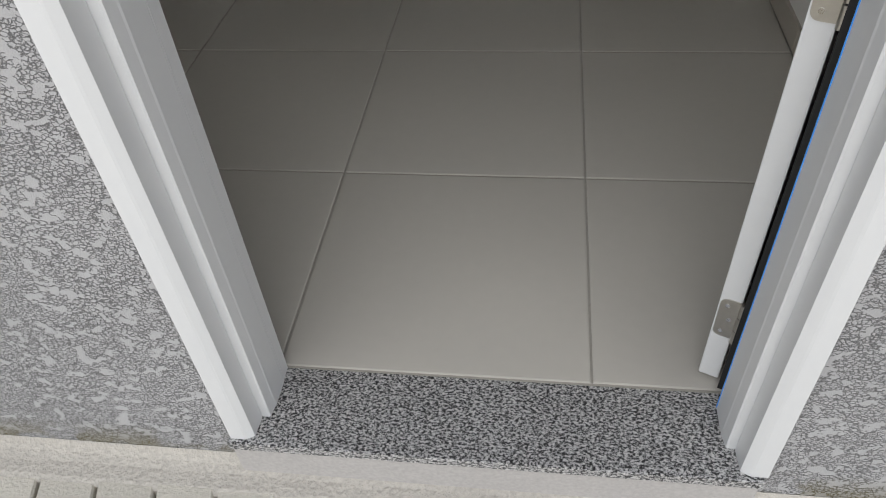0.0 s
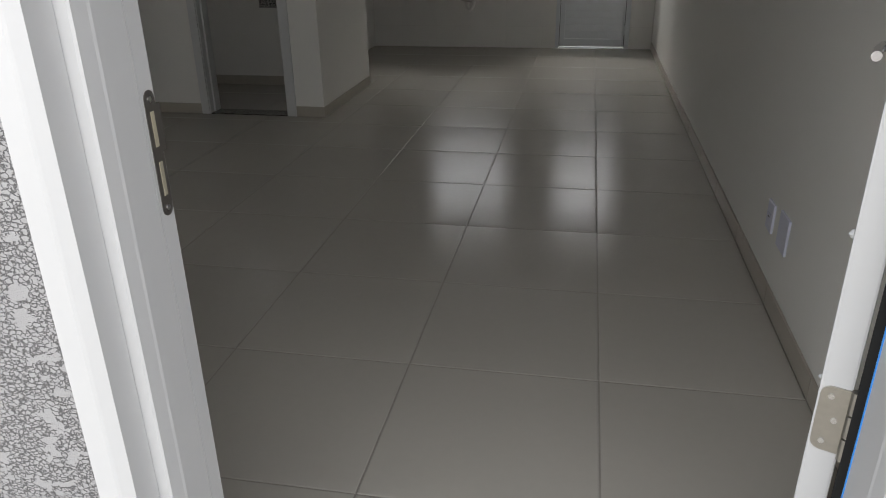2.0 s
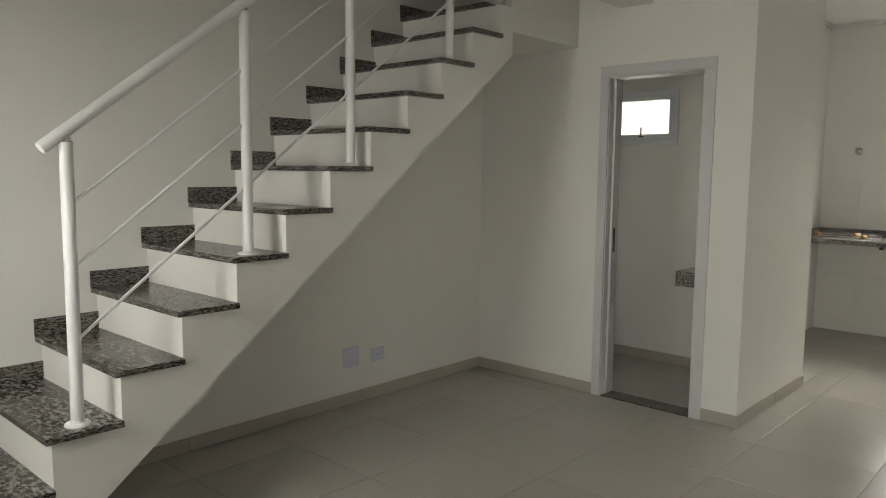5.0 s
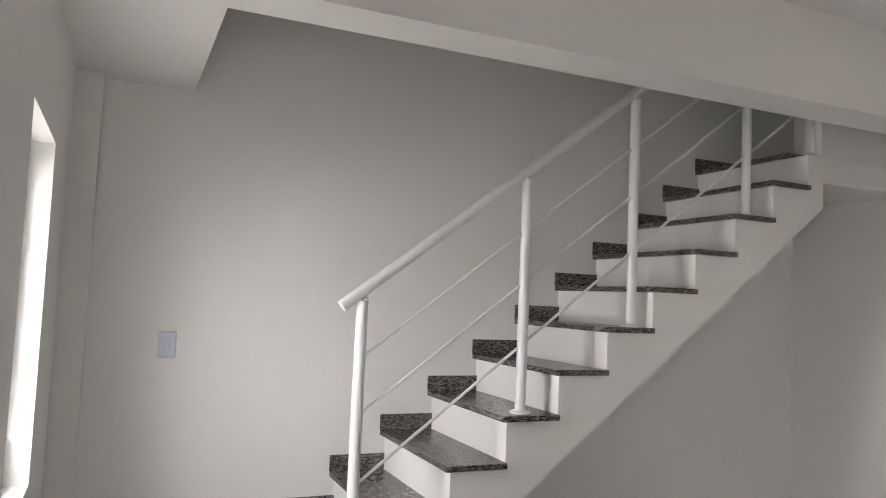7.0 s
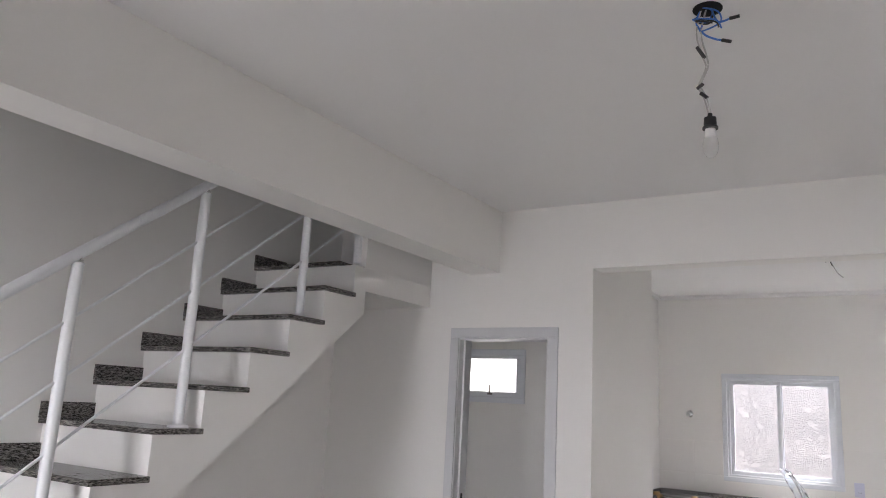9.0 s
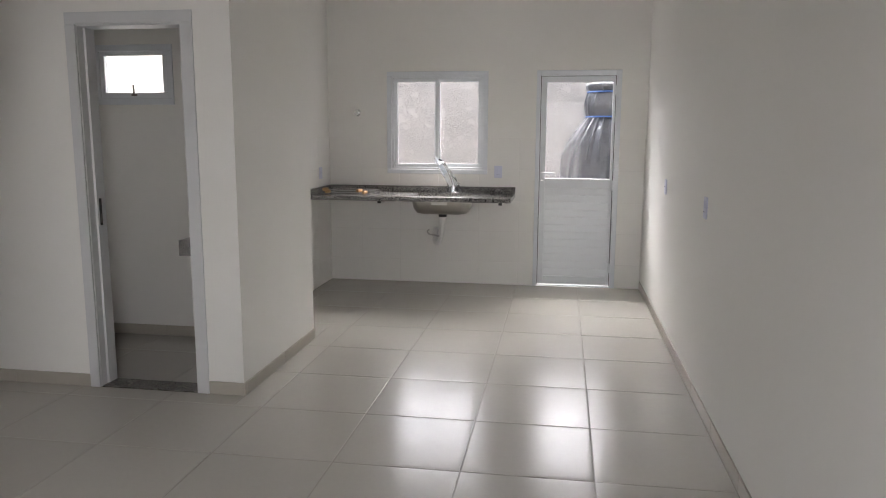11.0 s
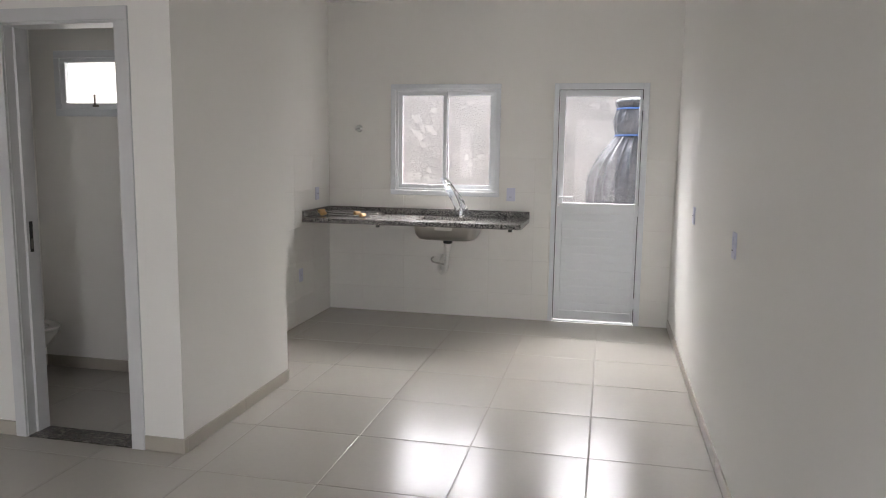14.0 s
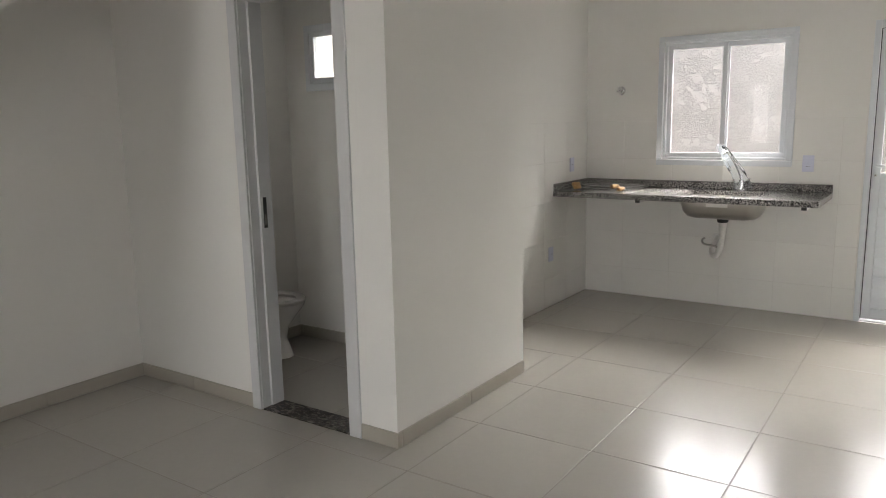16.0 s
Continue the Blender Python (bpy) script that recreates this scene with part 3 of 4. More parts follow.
p = part("pane", boxes(((-0.23, -0.014, -0.13), (0.23, -0.010, 0.14))), FROST, sash)
p.visible_shadow = False
bm = boxes(((-0.02, -0.054, -0.150), (0.02, -0.042, -0.135)), bevel=0.003)
box(bm, (-0.006, -0.06, -0.145), (0.006, -0.05, -0.07), 0.002)
part("latch", bm, PLATE, sash, "small grey metal latch")

# basin shelf
bs = thing("basin_shelf", (-2.97, 5.1, 0.74), "dark granite washroom basin shelf on the wall", "shelf")
part("slab", boxes(((-0.275, -0.30, 0.06), (0.268, 0.292, 0.082)), bevel=0.003), GRANITE, bs)
part("apron", boxes(((-0.275, -0.30, -0.02), (0.268, -0.28, 0.0595))), GRANITE, bs)
part("apron", boxes(((-0.275, -0.2795, -0.02), (-0.255, 0.292, 0.0595))), GRANITE, bs)

# toilet pan against the washroom's side wall
to = thing("toilet", (-4.14, 4.97, 0), "white ceramic toilet pan without a seat", "toilet")


def egg(t, a, b):
    return (a * math.cos(t) * (1.08 if math.cos(t) > 0 else 0.95), b * math.sin(t))


def egg_loft(levels, seg=36):
    bm = bmesh.new()
    rings = []
    for z, a, b, ox in levels:
        ring = []
        for k in range(seg):
            x, y = egg(2 * math.pi * k / seg, a, b)
            ring.append(bm.verts.new((x + ox, y, z)))
        rings.append(ring)
    for u, v in zip(rings, rings[1:]):
        for k in range(seg):
            bm.faces.new((u[k], u[(k + 1) % seg], v[(k + 1) % seg], v[k]))
    bm.faces.new(rings[0][::-1])
    bm.faces.new(rings[-1])
    return bm


part("bowl", egg_loft([(0.0, 0.155, 0.105, -0.04), (0.02, 0.15, 0.10, -0.04), (0.12, 0.12, 0.085, -0.05), (0.2, 0.13, 0.10, -0.04), (0.28, 0.17, 0.145, -0.02),
                       (0.345, 0.205, 0.172, 0.0), (0.37, 0.212, 0.178, 0.0), (0.372, 0.15, 0.12, 0.0), (0.30, 0.12, 0.09, 0.0), (0.24, 0.05, 0.04, 0.0)]), CERAMIC, to, smooth=True)
part("rim", egg_loft([(0.373, 0.150, 0.120, 0.0), (0.373, 0.214, 0.180, 0.0), (0.383, 0.219, 0.184, 0.0), (0.392, 0.214, 0.180, 0.0), (0.394, 0.19, 0.16, 0.0), (0.388, 0.152, 0.122, 0.0), (0.375, 0.149, 0.119, 0.0)]), CERAMIC, to, smooth=True)

# ---- stairs ----
RUN, RISE = 0.2522, 0.1936
st = thing("staircase", (XL, 0.36, 0), "white concrete staircase with dark granite treads", "staircase", kind="structure")
SX = -3.745 - XL     # outer side of the stair, from the left wall


def tread_y(k):
    return 0.888 - 0.36 + RUN * (k - 2)


def tread_z(k):
    return 0.547 + RISE * (k - 2)


# sawtooth body: side outline in y, z
out = []
for k in range(0, 13):
    y0 = tread_y(k) + 0.027
    out += [(y0, max(0.0, tread_z(k - 1) - 0.026) if k else 0.0), (y0, tread_z(k) - 0.026)]
out += [(4.265 - 0.36, tread_z(12) - 0.026), (4.265 - 0.36, 2.315), (3.55 - 0.36, 2.315), (3.55 - 0.36, 2.178), (0.77 - 0.36, 0.0)]
part("body", prism(bmesh.new(), out, 'x', 0.002, SX), PAINT, st, "white painted concrete flight")
for k in range(13):
    y0, z1 = tread_y(k), tread_z(k)
    y1 = y0 + 0.279 if k < 12 else 4.262 - 0.36
    tr = part("tread", boxes(((0.003, y0, z1 - 0.025), (SX + (0.022 if k < 12 else -0.104), y1, z1)), bevel=0.003), STAIRSTONE, st, "dark grey granite tread")
    if k < 13:
        part("skirting", boxes(((0.001, y0 - 0.001, z1 + 0.0005), (0.016, y0 + 0.279, z1 + 0.078)), bevel=0.0015), STAIRSTONE, tr)
part("landing_wall", boxes(((SX - 0.10, 3.535 - 0.36, tread_z(12) - 0.0255), (SX, 4.268 - 0.36, 5.2))), PAINT, st, "white wall beside the upper steps")

# railing
PX = -3.80
rl = thing("stair_railing", (PX, 0.36, 0.5), "white tubular steel stair railing with thin rods", "railing")
RS = RISE / RUN


def rail_z(y):
    return 1.632 + (y - 1.024) * RS


posts = [(1.027, 2), (1.765, 5), (2.345, 7), (3.055, 10)]
for y, k in posts:
    z0, z1 = tread_z(k), rail_z(y) - 0.052
    p = part("post", rod(bmesh.new(), (0, y - 0.36, z0 - 0.5), (0, y - 0.36, z1 - 0.5), 0.0235, 28), TUBE, rl, smooth=True)
    part("flange", lathe(bmesh.new(), [(0.046, 0), (0.046, 0.006), (0.040, 0.012), (0.027, 0.014), (0.0242, 0.022), (0.0, 0.022)], 28, Matrix.Translation((0, y - 0.36, z0 - 0.5))), TUBE, p, smooth=True)
    part("cap", lathe(bmesh.new(), [(0.0255, -0.004), (0.0255, 0.004), (0.018, 0.008), (0.0, 0.009)], 24, Matrix.Translation((0, y - 0.36, z1 - 0.5))), TUBE, p, smooth=True)
    bm = rod(bmesh.new(), (0, y - 0.36, z1 - 0.495), (0, y - 0.36, rail_z(y) - 0.52), 0.008, 12)
    box(bm, (-0.012, y - 0.36 - 0.016, z1 - 0.487), (0.012, y - 0.36 + 0.016, z1 - 0.48), 0.002)
    rod(bm, (-0.016, y - 0.36, z1 - 0.478), (0.016, y - 0.36, z1 - 0.478), 0.005, 10)
    part("bracket", bm, CHROME, p, "chrome rail bracket", smooth=True)
part("post", boxes(((-0.02, 3.50 - 0.36, tread_z(12) - 0.5), (0.02, 3.53 - 0.36, tread_z(12) + 0.5)), bevel=0.004), TUBE, rl)
ya, yb = 0.945, 3.52
bm = rod(bmesh.new(), (0, ya - 0.36, rail_z(ya) - 0.508), (0, yb - 0.36, rail_z(yb) - 0.508), 0.0235, 32)
part("handrail", bm, TUBE, rl, "round white handrail tube", smooth=True)
part("end_cap", rod(bmesh.new(), (0, ya - 0.36 - 0.003, rail_z(ya) - 0.508 - 0.003 * RS), (0, ya - 0.36 + 0.001, rail_z(ya) - 0.508 + 0.001 * RS), 0.0215, 28), PVC, rl, smooth=True)
for drop in (0.275, 0.505, 0.775):
    part("rod", rod(bmesh.new(), (0, 1.03 - 0.36, rail_z(1.03) - drop - 0.5), (0, 3.51 - 0.36, rail_z(3.51) - drop - 0.5), 0.0065, 12), TUBE, rl, smooth=True)

# ---- kitchen window and door ----
w3 = thing("window_3", (-2.03, YK, 1.6125), "white two-pane sliding kitchen window", "window", kind="structure")
bm = bmesh.new()
for lo, hi in (((-0.508, -0.502), (0.508, -0.458)), ((-0.508, 0.458), (0.508, 0.502)), ((-0.508, -0.458), (-0.462, 0.458)), ((0.462, -0.458), (0.508, 0.458))):
    box(bm, (lo[0], -0.018, lo[1]), (hi[0], -0.001, hi[1]), 0.004, 1)
part("trim", bm, ALU, w3)
window(w3, -0.463, 0.463, -0.46, 0.46, 0.045, 0.09, 0.022, (0.0,), GLASS, ALU)
for x in (-0.432, 0.432):
    part("handle", boxes(((x - 0.008, 0.018, -0.07), (x + 0.008, 0.028, 0.07)), bevel=0.003), ALU, w3)

d2 = thing("door_2", (-0.652, YK, 0), "white aluminium kitchen door with glass over louvres", "door", kind="structure")
bm = bmesh.new()
for lo, hi in (((-0.400, 0.0), (-0.36, 2.115)), ((0.352, 0.0), (0.402, 2.115)), ((-0.36, 2.062), (0.352, 2.115))):
    box(bm, (lo[0], -0.016, lo[1]), (hi[0], 0.06, hi[1]), 0.004, 1)
part("frame", bm, ALU, d2)
bm = bmesh.new()
for lo, hi in (((-0.355, 0.022), (-0.300, 2.058)), ((0.323, 0.022), (0.347, 2.058)), ((-0.300, 2.002), (0.323, 2.058)), ((-0.300, 0.985), (0.323, 1.078)), ((-0.300, 0.022), (0.323, 0.105))):
    box(bm, (lo[0], 0.004, lo[1]), (hi[0], 0.042, hi[1]), 0.003, 1)
leaf = part("leaf", bm, ALU, d2)
part("threshold", boxes(((-0.358, -0.004, 0.0), (0.350, 0.058, 0.012)), bevel=0.002), ALU, d2, "bright aluminium threshold strip")
# added near-black strips: the gap's shade given as colour
part("leaf_gap_shade", boxes(((-0.3598, 0.006, 0.022), (-0.3552, 0.03, 2.0615)), ((0.3472, 0.006, 0.022), (0.3518, 0.03, 2.0615)), ((-0.355, 0.006, 2.0582), (0.347, 0.03, 2.0615))), VOID_SHADE, d2, "dark strips for the shade in the gap round the leaf")
p = part("pane", boxes(((-0.304, 0.02, 1.074), (0.327, 0.024, 2.006))), GLASS, d2)
p.visible_shadow = False
N = 12
for i in range(N):
    h = 0.88 / N
    z = 0.105 + h * i
    prof = [(0.0165, z + 0.001), (0.015, z + 0.005), (0.015, z + 0.009), (0.017, z + h * 0.35), (0.021, z + h * 0.85), (0.022, z + h + 0.002), (0.026, z + h + 0.002), (0.025, z + h * 0.8), (0.021, z + h * 0.33), (0.020, z + 0.001)]
    part("louvre", prism(bmesh.new(), prof, 'x', -0.300, 0.323), ALU, leaf)
bm = rod(bmesh.new(), (-0.33, 0.004, 1.13), (-0.33, -0.045, 1.13), 0.009, 14)
pipe(bm, [(-0.33, -0.044, 1.13), (-0.28, -0.048, 1.13), (-0.21, -0.046, 1.13)], 0.009, 12)
box(bm, (-0.346, -0.004, 1.03), (-0.314, 0.0035, 1.21), 0.002)
part("handle", bm, ALU, d2, "white lever handle on a long plate", smooth=True)
part("keyhole", rod(bmesh.new(), (-0.33, -0.0075, 1.06), (-0.33, -0.0035, 1.06), 0.008, 14), CHROME, d2, smooth=True)
for z in (0.2, 1.02, 1.93):
    bm = bmesh.new()
    for k in range(3):
        rod(bm, (0.350, -0.004, z + k * 0.032 - 0.048), (0.350, -0.004, z + k * 0.032 - 0.018), 0.007, 12)
    part("hinge", bm, ALU, d2, smooth=True)

# ---- kitchen counter ----
ct = thing("countertop", (-2.2, 7.4, 0.9), "polished grey speckled granite kitchen countertop", "countertop")
X1, X2, YC = XK + 2.2 + 0.006, -1.26 + 2.2, 7.705 - 7.4
bm = bmesh.new()
# slab with a sink cut-out
sx0, sx1, sy0, sy1 = 0.02, 0.55, -0.20, 0.14
for lo, hi in (((X1, -0.33), (sx0, YC)), ((sx1, -0.33), (X2, YC)), ((sx0, -0.33), (sx1, sy0)), ((sx0, sy1), (sx1, YC))):
    box(bm, (lo[0], lo[1], 0.0), (hi[0], hi[1], 0.03))
part("slab", bm, GRANITE, ct)
part("front_edge", boxes(((X1, -0.352, -0.012), (X2, -0.3305, 0.0305)), bevel=0.003), GRANITE, ct)
part("end_edge", boxes(((X2 + 0.0005, -0.352, -0.012), (X2 + 0.02, YC, 0.0305)), bevel=0.003), GRANITE, ct)
part("backsplash", boxes(((X1, YC - 0.02, 0.031), (X2 + 0.02, YC, 0.088)), bevel=0.002), GRANITE, ct)
part("side_splash", boxes(((X1, -0.345, 0.031), (X1 + 0.02, YC - 0.0205, 0.088)), bevel=0.002), GRANITE, ct)
for x in (-2.488 + 2.2, -1.342 + 2.2):
    bm = boxes(((x - 0.016, -0.25, -0.042), (x + 0.016, YC, -0.0135)), bevel=0.002)
    b = part("bracket", bm, STEEL, ct, "steel support bracket")
    part("bracket_cap", boxes(((x - 0.0165, -0.258, -0.0425), (x + 0.0165, -0.2505, -0.013))), BLACK, b)

sk = thing("kitchen_sink", (-1.915, 7.37, 0.9), "brushed stainless steel undermount sink bowl", "sink")
bm = bmesh.new()
rings = []
for z, w, d, c in ((-0.001, 0.285, 0.185, 0.07), (-0.02, 0.28, 0.18, 0.07), (-0.10, 0.268, 0.168, 0.08), (-0.138, 0.24, 0.14, 0.07), (-0.15, 0.19, 0.10, 0.05), (-0.152, 0.04, 0.03, 0.02),
                   (-0.147, 0.04, 0.03, 0.02), (-0.145, 0.185, 0.095, 0.05), (-0.134, 0.235, 0.135, 0.07), (-0.10, 0.263, 0.163, 0.08), (-0.001, 0.278, 0.178, 0.07)):
    ring = []
    for cx, cy, a0 in ((1, 1, 0), (-1, 1, 90), (-1, -1, 180), (1, -1, 270)):
        for q in range(6):
            a = radians(a0 + 18 * q)
            ring.append(bm.verts.new((cx * (w - c) + c * math.cos(a), cy * (d - c) + c * math.sin(a), z)))
    rings.append(ring)
for u, v in zip(rings, rings[1:]):
    for k in range(24):
        bm.faces.new((u[k], u[(k + 1) % 24], v[(k + 1) % 24], v[k]))
part("bowl", bm, STEEL, sk, smooth=True)
part("drain", lathe(bmesh.new(), [(0.0, -0.185), (0.035, -0.185), (0.04, -0.178), (0.04, -0.153), (0.0, -0.153)], 24), BLACK, sk, "black drain nut", smooth=True)
part("sticker", boxes(((-0.08, -0.1795, -0.055), (0.07, -0.1775, -0.028))), PVC, sk, "small white label with a red line")

tp = thing("drain_trap", (-1.915, 7.37, 0.62), "white plastic drain trap under the sink", "pipe")
part("tailpipe", lathe(bmesh.new(), [(0.0, 0.095), (0.03, 0.095), (0.03, 0.06), (0.024, 0.05), (0.022, -0.02), (0.0, -0.02)][::-1], 20), PVC, tp, smooth=True)
part("bend", pipe(bmesh.new(), [(0, 0, -0.015), (-0.012, 0.01, -0.09), (-0.035, 0.03, -0.155), (-0.07, 0.07, -0.175), (-0.10, 0.12, -0.15), (-0.10, 0.19, -0.10), (-0.11, 0.30, -0.075), (-0.12, 0.336, -0.07)], 0.021, 14), PVC, tp, smooth=True)
part("wall_flange", rod(bmesh.new(), (-0.12, 0.325, -0.07), (-0.12, 0.341, -0.07), 0.036, 24), PVC, tp, smooth=True)
part("hose", pipe(bmesh.new(), [(-0.02, 0.02, -0.1), (-0.08, 0.0, -0.085), (-0.14, 0.03, -0.08), (-0.165, 0.08, -0.06), (-0.15, 0.10, -0.045)], 0.008, 8), STEEL, tp, "thin steel hose", smooth=True)

fc = thing("faucet", (-1.845, 7.60, 0.93), "kitchen faucet still wrapped in clear plastic bag", "faucet")
part("base", lathe(bmesh.new(), [(0.0, 0.0), (0.027, 0.0), (0.027, 0.008), (0.022, 0.012), (0.020, 0.07), (0.016, 0.085), (0.0, 0.085)], 24), CHROME, fc, smooth=True)
part("spout", pipe(bmesh.new(), [(0, 0, 0.08), (-0.02, -0.005, 0.15), (-0.055, -0.02, 0.23), (-0.095, -0.05, 0.29), (-0.12, -0.085, 0.295)], 0.012, 14), CHROME, fc, "dark shining spout", smooth=True)
part("lever", pipe(bmesh.new(), [(0.015, 0, 0.06), (0.04, -0.01, 0.075), (0.06, -0.02, 0.10)], 0.007, 10), CHROME, fc, smooth=True)
bm = bmesh.new()
rs = []
for s in range(15):
    t = s / 14
    c = Vector((0.012 - 0.16 * t ** 1.25, -0.10 * t * t, 0.003 + 0.345 * t))
    ring = []
    for k in range(28):
        a = 2 * math.pi * k / 28
        r = (0.060 - 0.024 * t) * (1 + 0.20 * math.sin(3 * a + 5 * t) + 0.12 * math.sin(7 * a - 9 * t)) * (1.0 if s < 14 else 0.5)
        ring.append(bm.verts.new(c + Vector((r * math.cos(a), 0.62 * r * math.sin(a), 0.010 * math.sin(2 * a + 3 * t)))))
    rs.append(ring)
for u, v in zip(rs, rs[1:]):
    for k in range(28):
        bm.faces.new((u[k], u[(k + 1) % 28], v[(k + 1) % 28], v[k]))
b = part("plastic_bag", bm, FILM, fc, "crumpled clear plastic bag", smooth=True)
b.visible_shadow = False

# two wire grill racks with wooden grips, lying on the counter


def grill(place, turn, label):
    g = thing("grill_rack", place, label, "grill rack", group="grill racks on the counter", turn=turn)
    bm = bmesh.new()
    for p0, p1 in (((-0.22, -0.13), (0.22, -0.13)), ((0.22, -0.13), (0.22, 0.13)), ((0.22, 0.13), (-0.22, 0.13)), ((-0.22, 0.13), (-0.22, -0.13))):
        rod(bm, (*p0, 0.008), (*p1, 0.008), 0.0035, 8)
    part("rim", bm, CHROME, g, smooth=True)
    for i in range(1, 18):
        x = -0.22 + 0.44 * i / 18
        part("wire", rod(bmesh.new(), (x, -0.13, 0.010), (x, 0.13, 0.010), 0.0018, 6), CHROME, g, smooth=True)
    for x in (-0.19, 0.19):
        bm = pipe(bmesh.new(), [(x, -0.13, 0.008), (x, -0.17, 0.02), (x, -0.20, 0.026)], 0.004, 8)
        h = part("handle", bm, CHROME, g, smooth=True)
        gm = Matrix.Translation((x, -0.19, 0.024)) @ pose(0, 0, 0, 90, 0, 0)
        part("grip", lathe(bmesh.new(), [(0.0, 0.0), (0.013, 0.0), (0.017, 0.008), (0.015, 0.03), (0.018, 0.05), (0.017, 0.075), (0.012, 0.082), (0.0, 0.082)], 18, gm), WOOD, h, "turned light wooden grip", smooth=True)
    return g


grill((-2.80, 7.43, 0.931), -6, "wire grill rack with turned wooden grips")
grill((-2.83, 7.50, 0.944), -14, "upper wire grill rack with wooden grips")

# valve on the back wall
va = thing("stop_valve", (-2.846, YK - 0.004, 1.714), "chrome water stop valve on the kitchen wall", "valve")
vm = pose(0, 0, 0, 90, 0, 0)
part("rosette", lathe(bmesh.new(), [(0.0, 0.0), (0.034, 0.0), (0.034, 0.004), (0.022, 0.012), (0.0, 0.013)], 28, vm), CHROME, va, smooth=True)
part("stem", rod(bmesh.new(), (0, -0.01, 0), (0, -0.045, 0), 0.010, 16), CHROME, va, smooth=True)
bm = bmesh.new()
for a in (20, 110):
    c, s = math.cos(radians(a)) * 0.028, math.sin(radians(a)) * 0.028
    rod(bm, (-c, -0.042, -s), (c, -0.042, s), 0.0065, 10)
part("cross_handle", bm, CHROME, va, smooth=True)

# ---- sockets and switches ----


def plate(place, turn, w, h, kind, label, category="socket", group="wall sockets"):
    """A wall plate that faces local -y."""
    o = thing("wall_socket" if category == "socket" else "light_switch", place, label, category, group, turn=turn)
    part("cover", boxes(((-w / 2, -0.010, -h / 2), (w / 2, -0.0005, h / 2)), bevel=0.004), PLASTIC, o)
    if kind in ("outlet", "both"):
        dz = -0.022 if kind == "both" else 0.0
        part("insert", boxes(((-0.019, -0.0125, dz - 0.012), (0.019, -0.0098, dz + 0.012)), bevel=0.002), PLASTIC, o)
        bm = bmesh.new()
        for dx in (-0.0095, 0.0, 0.0095):
            rod(bm, (dx, -0.0132, dz), (dx, -0.0124, dz), 0.0026, 10)
        part("hole", bm, VOID_SHADE, o)
    if kind in ("switch", "both"):
        dz = 0.02 if kind == "both" else 0.0
        part("rocker", boxes(((-0.012, -0.0145, dz - 0.021), (0.012, -0.0098, dz + 0.021)), bevel=0.003), PLASTIC, o)
    return o


plate((XL, 2.987, 0.305), 90, 0.125, 0.13, "blank", "blank white wall plate under the stairs")
plate((XL, 3.216, 0.285), 90, 0.11, 0.09, "outlet", "white socket low on the wall under the stairs")
plate((XL, 0.352, 1.348), 90, 0.076, 0.12, "switch", "white light switch beside the pilaster", "switch", "wall switches")
plate((XR, 1.835, 0.30), -90, 0.09, 0.11, "outlet", "white socket low on the long wall")
plate((XR, 1.645, 0.31), -90, 0.12, 0.13, "blank", "blank white wall plate low on the long wall")
plate((XR, 1.863, 1.128), -90, 0.076, 0.12, "switch", "white light switch on the long wall", "switch", "wall switches")
plate((XR, 4.61, 1.117), -90, 0.076, 0.12, "both", "white socket and switch on the long wall")
plate((XR, 6.211, 1.118), -90, 0.076, 0.115, "outlet", "white socket near the kitchen door")
plate((-1.413, YK - 0.007, 1.137), 0, 0.078, 0.12, "both", "white socket with switch beside the kitchen window")
plate((XK + 0.007, 7.39, 1.121), 90, 0.076, 0.115, "outlet", "white socket above the counter's end")
plate((XK + 0.007, 7.005, 0.43), 90, 0.076, 0.115, "outlet", "white socket low on the kitchen side wall")

# ---- bare bulb on its wires ----
bl = thing("pendant_bulb", (-1.484, 2.285, ZC), "bare bulb hanging from tangled wires on the ceiling", "light bulb")
# hole drawn as a flat disc, its inner shade given as black
part("ceiling_hole", rod(bmesh.new(), (0, 0, -0.004), (0, 0, -0.0005), 0.045, 24), VOID_SHADE, bl, "dark disc for the shade in a round ceiling hole", smooth=True)
rnd = random.Random(5)
for i in range(4):
    a = rnd.uniform(0, 6.28)
    pts = [(0.02 * math.cos(a), 0.02 * math.sin(a), 0.0)]
    for k in range(1, 5):
        a += rnd.uniform(0.9, 1.9)
        r = 0.045 - 0.004 * k + rnd.uniform(-0.008, 0.012)
        pts.append((r * math.cos(a), r * math.sin(a), -0.012 - 0.012 * k - rnd.uniform(0, 0.012)))
    part("wire", pipe(bmesh.new(), pts, 0.0027, 8), (WIRE_BLUE, BLACK)[i % 2], bl, ("blue wire coil", "black wire coil")[i % 2], smooth=True)
for pts in ([(-0.02, 0, 0), (-0.035, 0, -0.04), (-0.012, 0, -0.085), (0.022, -0.005, -0.112), (0.046, -0.01, -0.124)], [(0.01, 0, 0), (0.03, 0.0, -0.052), (0.068, 0, -0.05)]):
    w = part("wire", pipe(bmesh.new(), pts, 0.0032, 8), WIRE_BLUE, bl, "blue wire end", smooth=True)
    e, f = Vector(pts[-1]), Vector(pts[-1]) - Vector(pts[-2])
    f.normalize()
    part("tape", rod(bmesh.new(), e - f * 0.004, e + f * 0.026, 0.0055, 12), BLACK, w, "black tape", smooth=True)
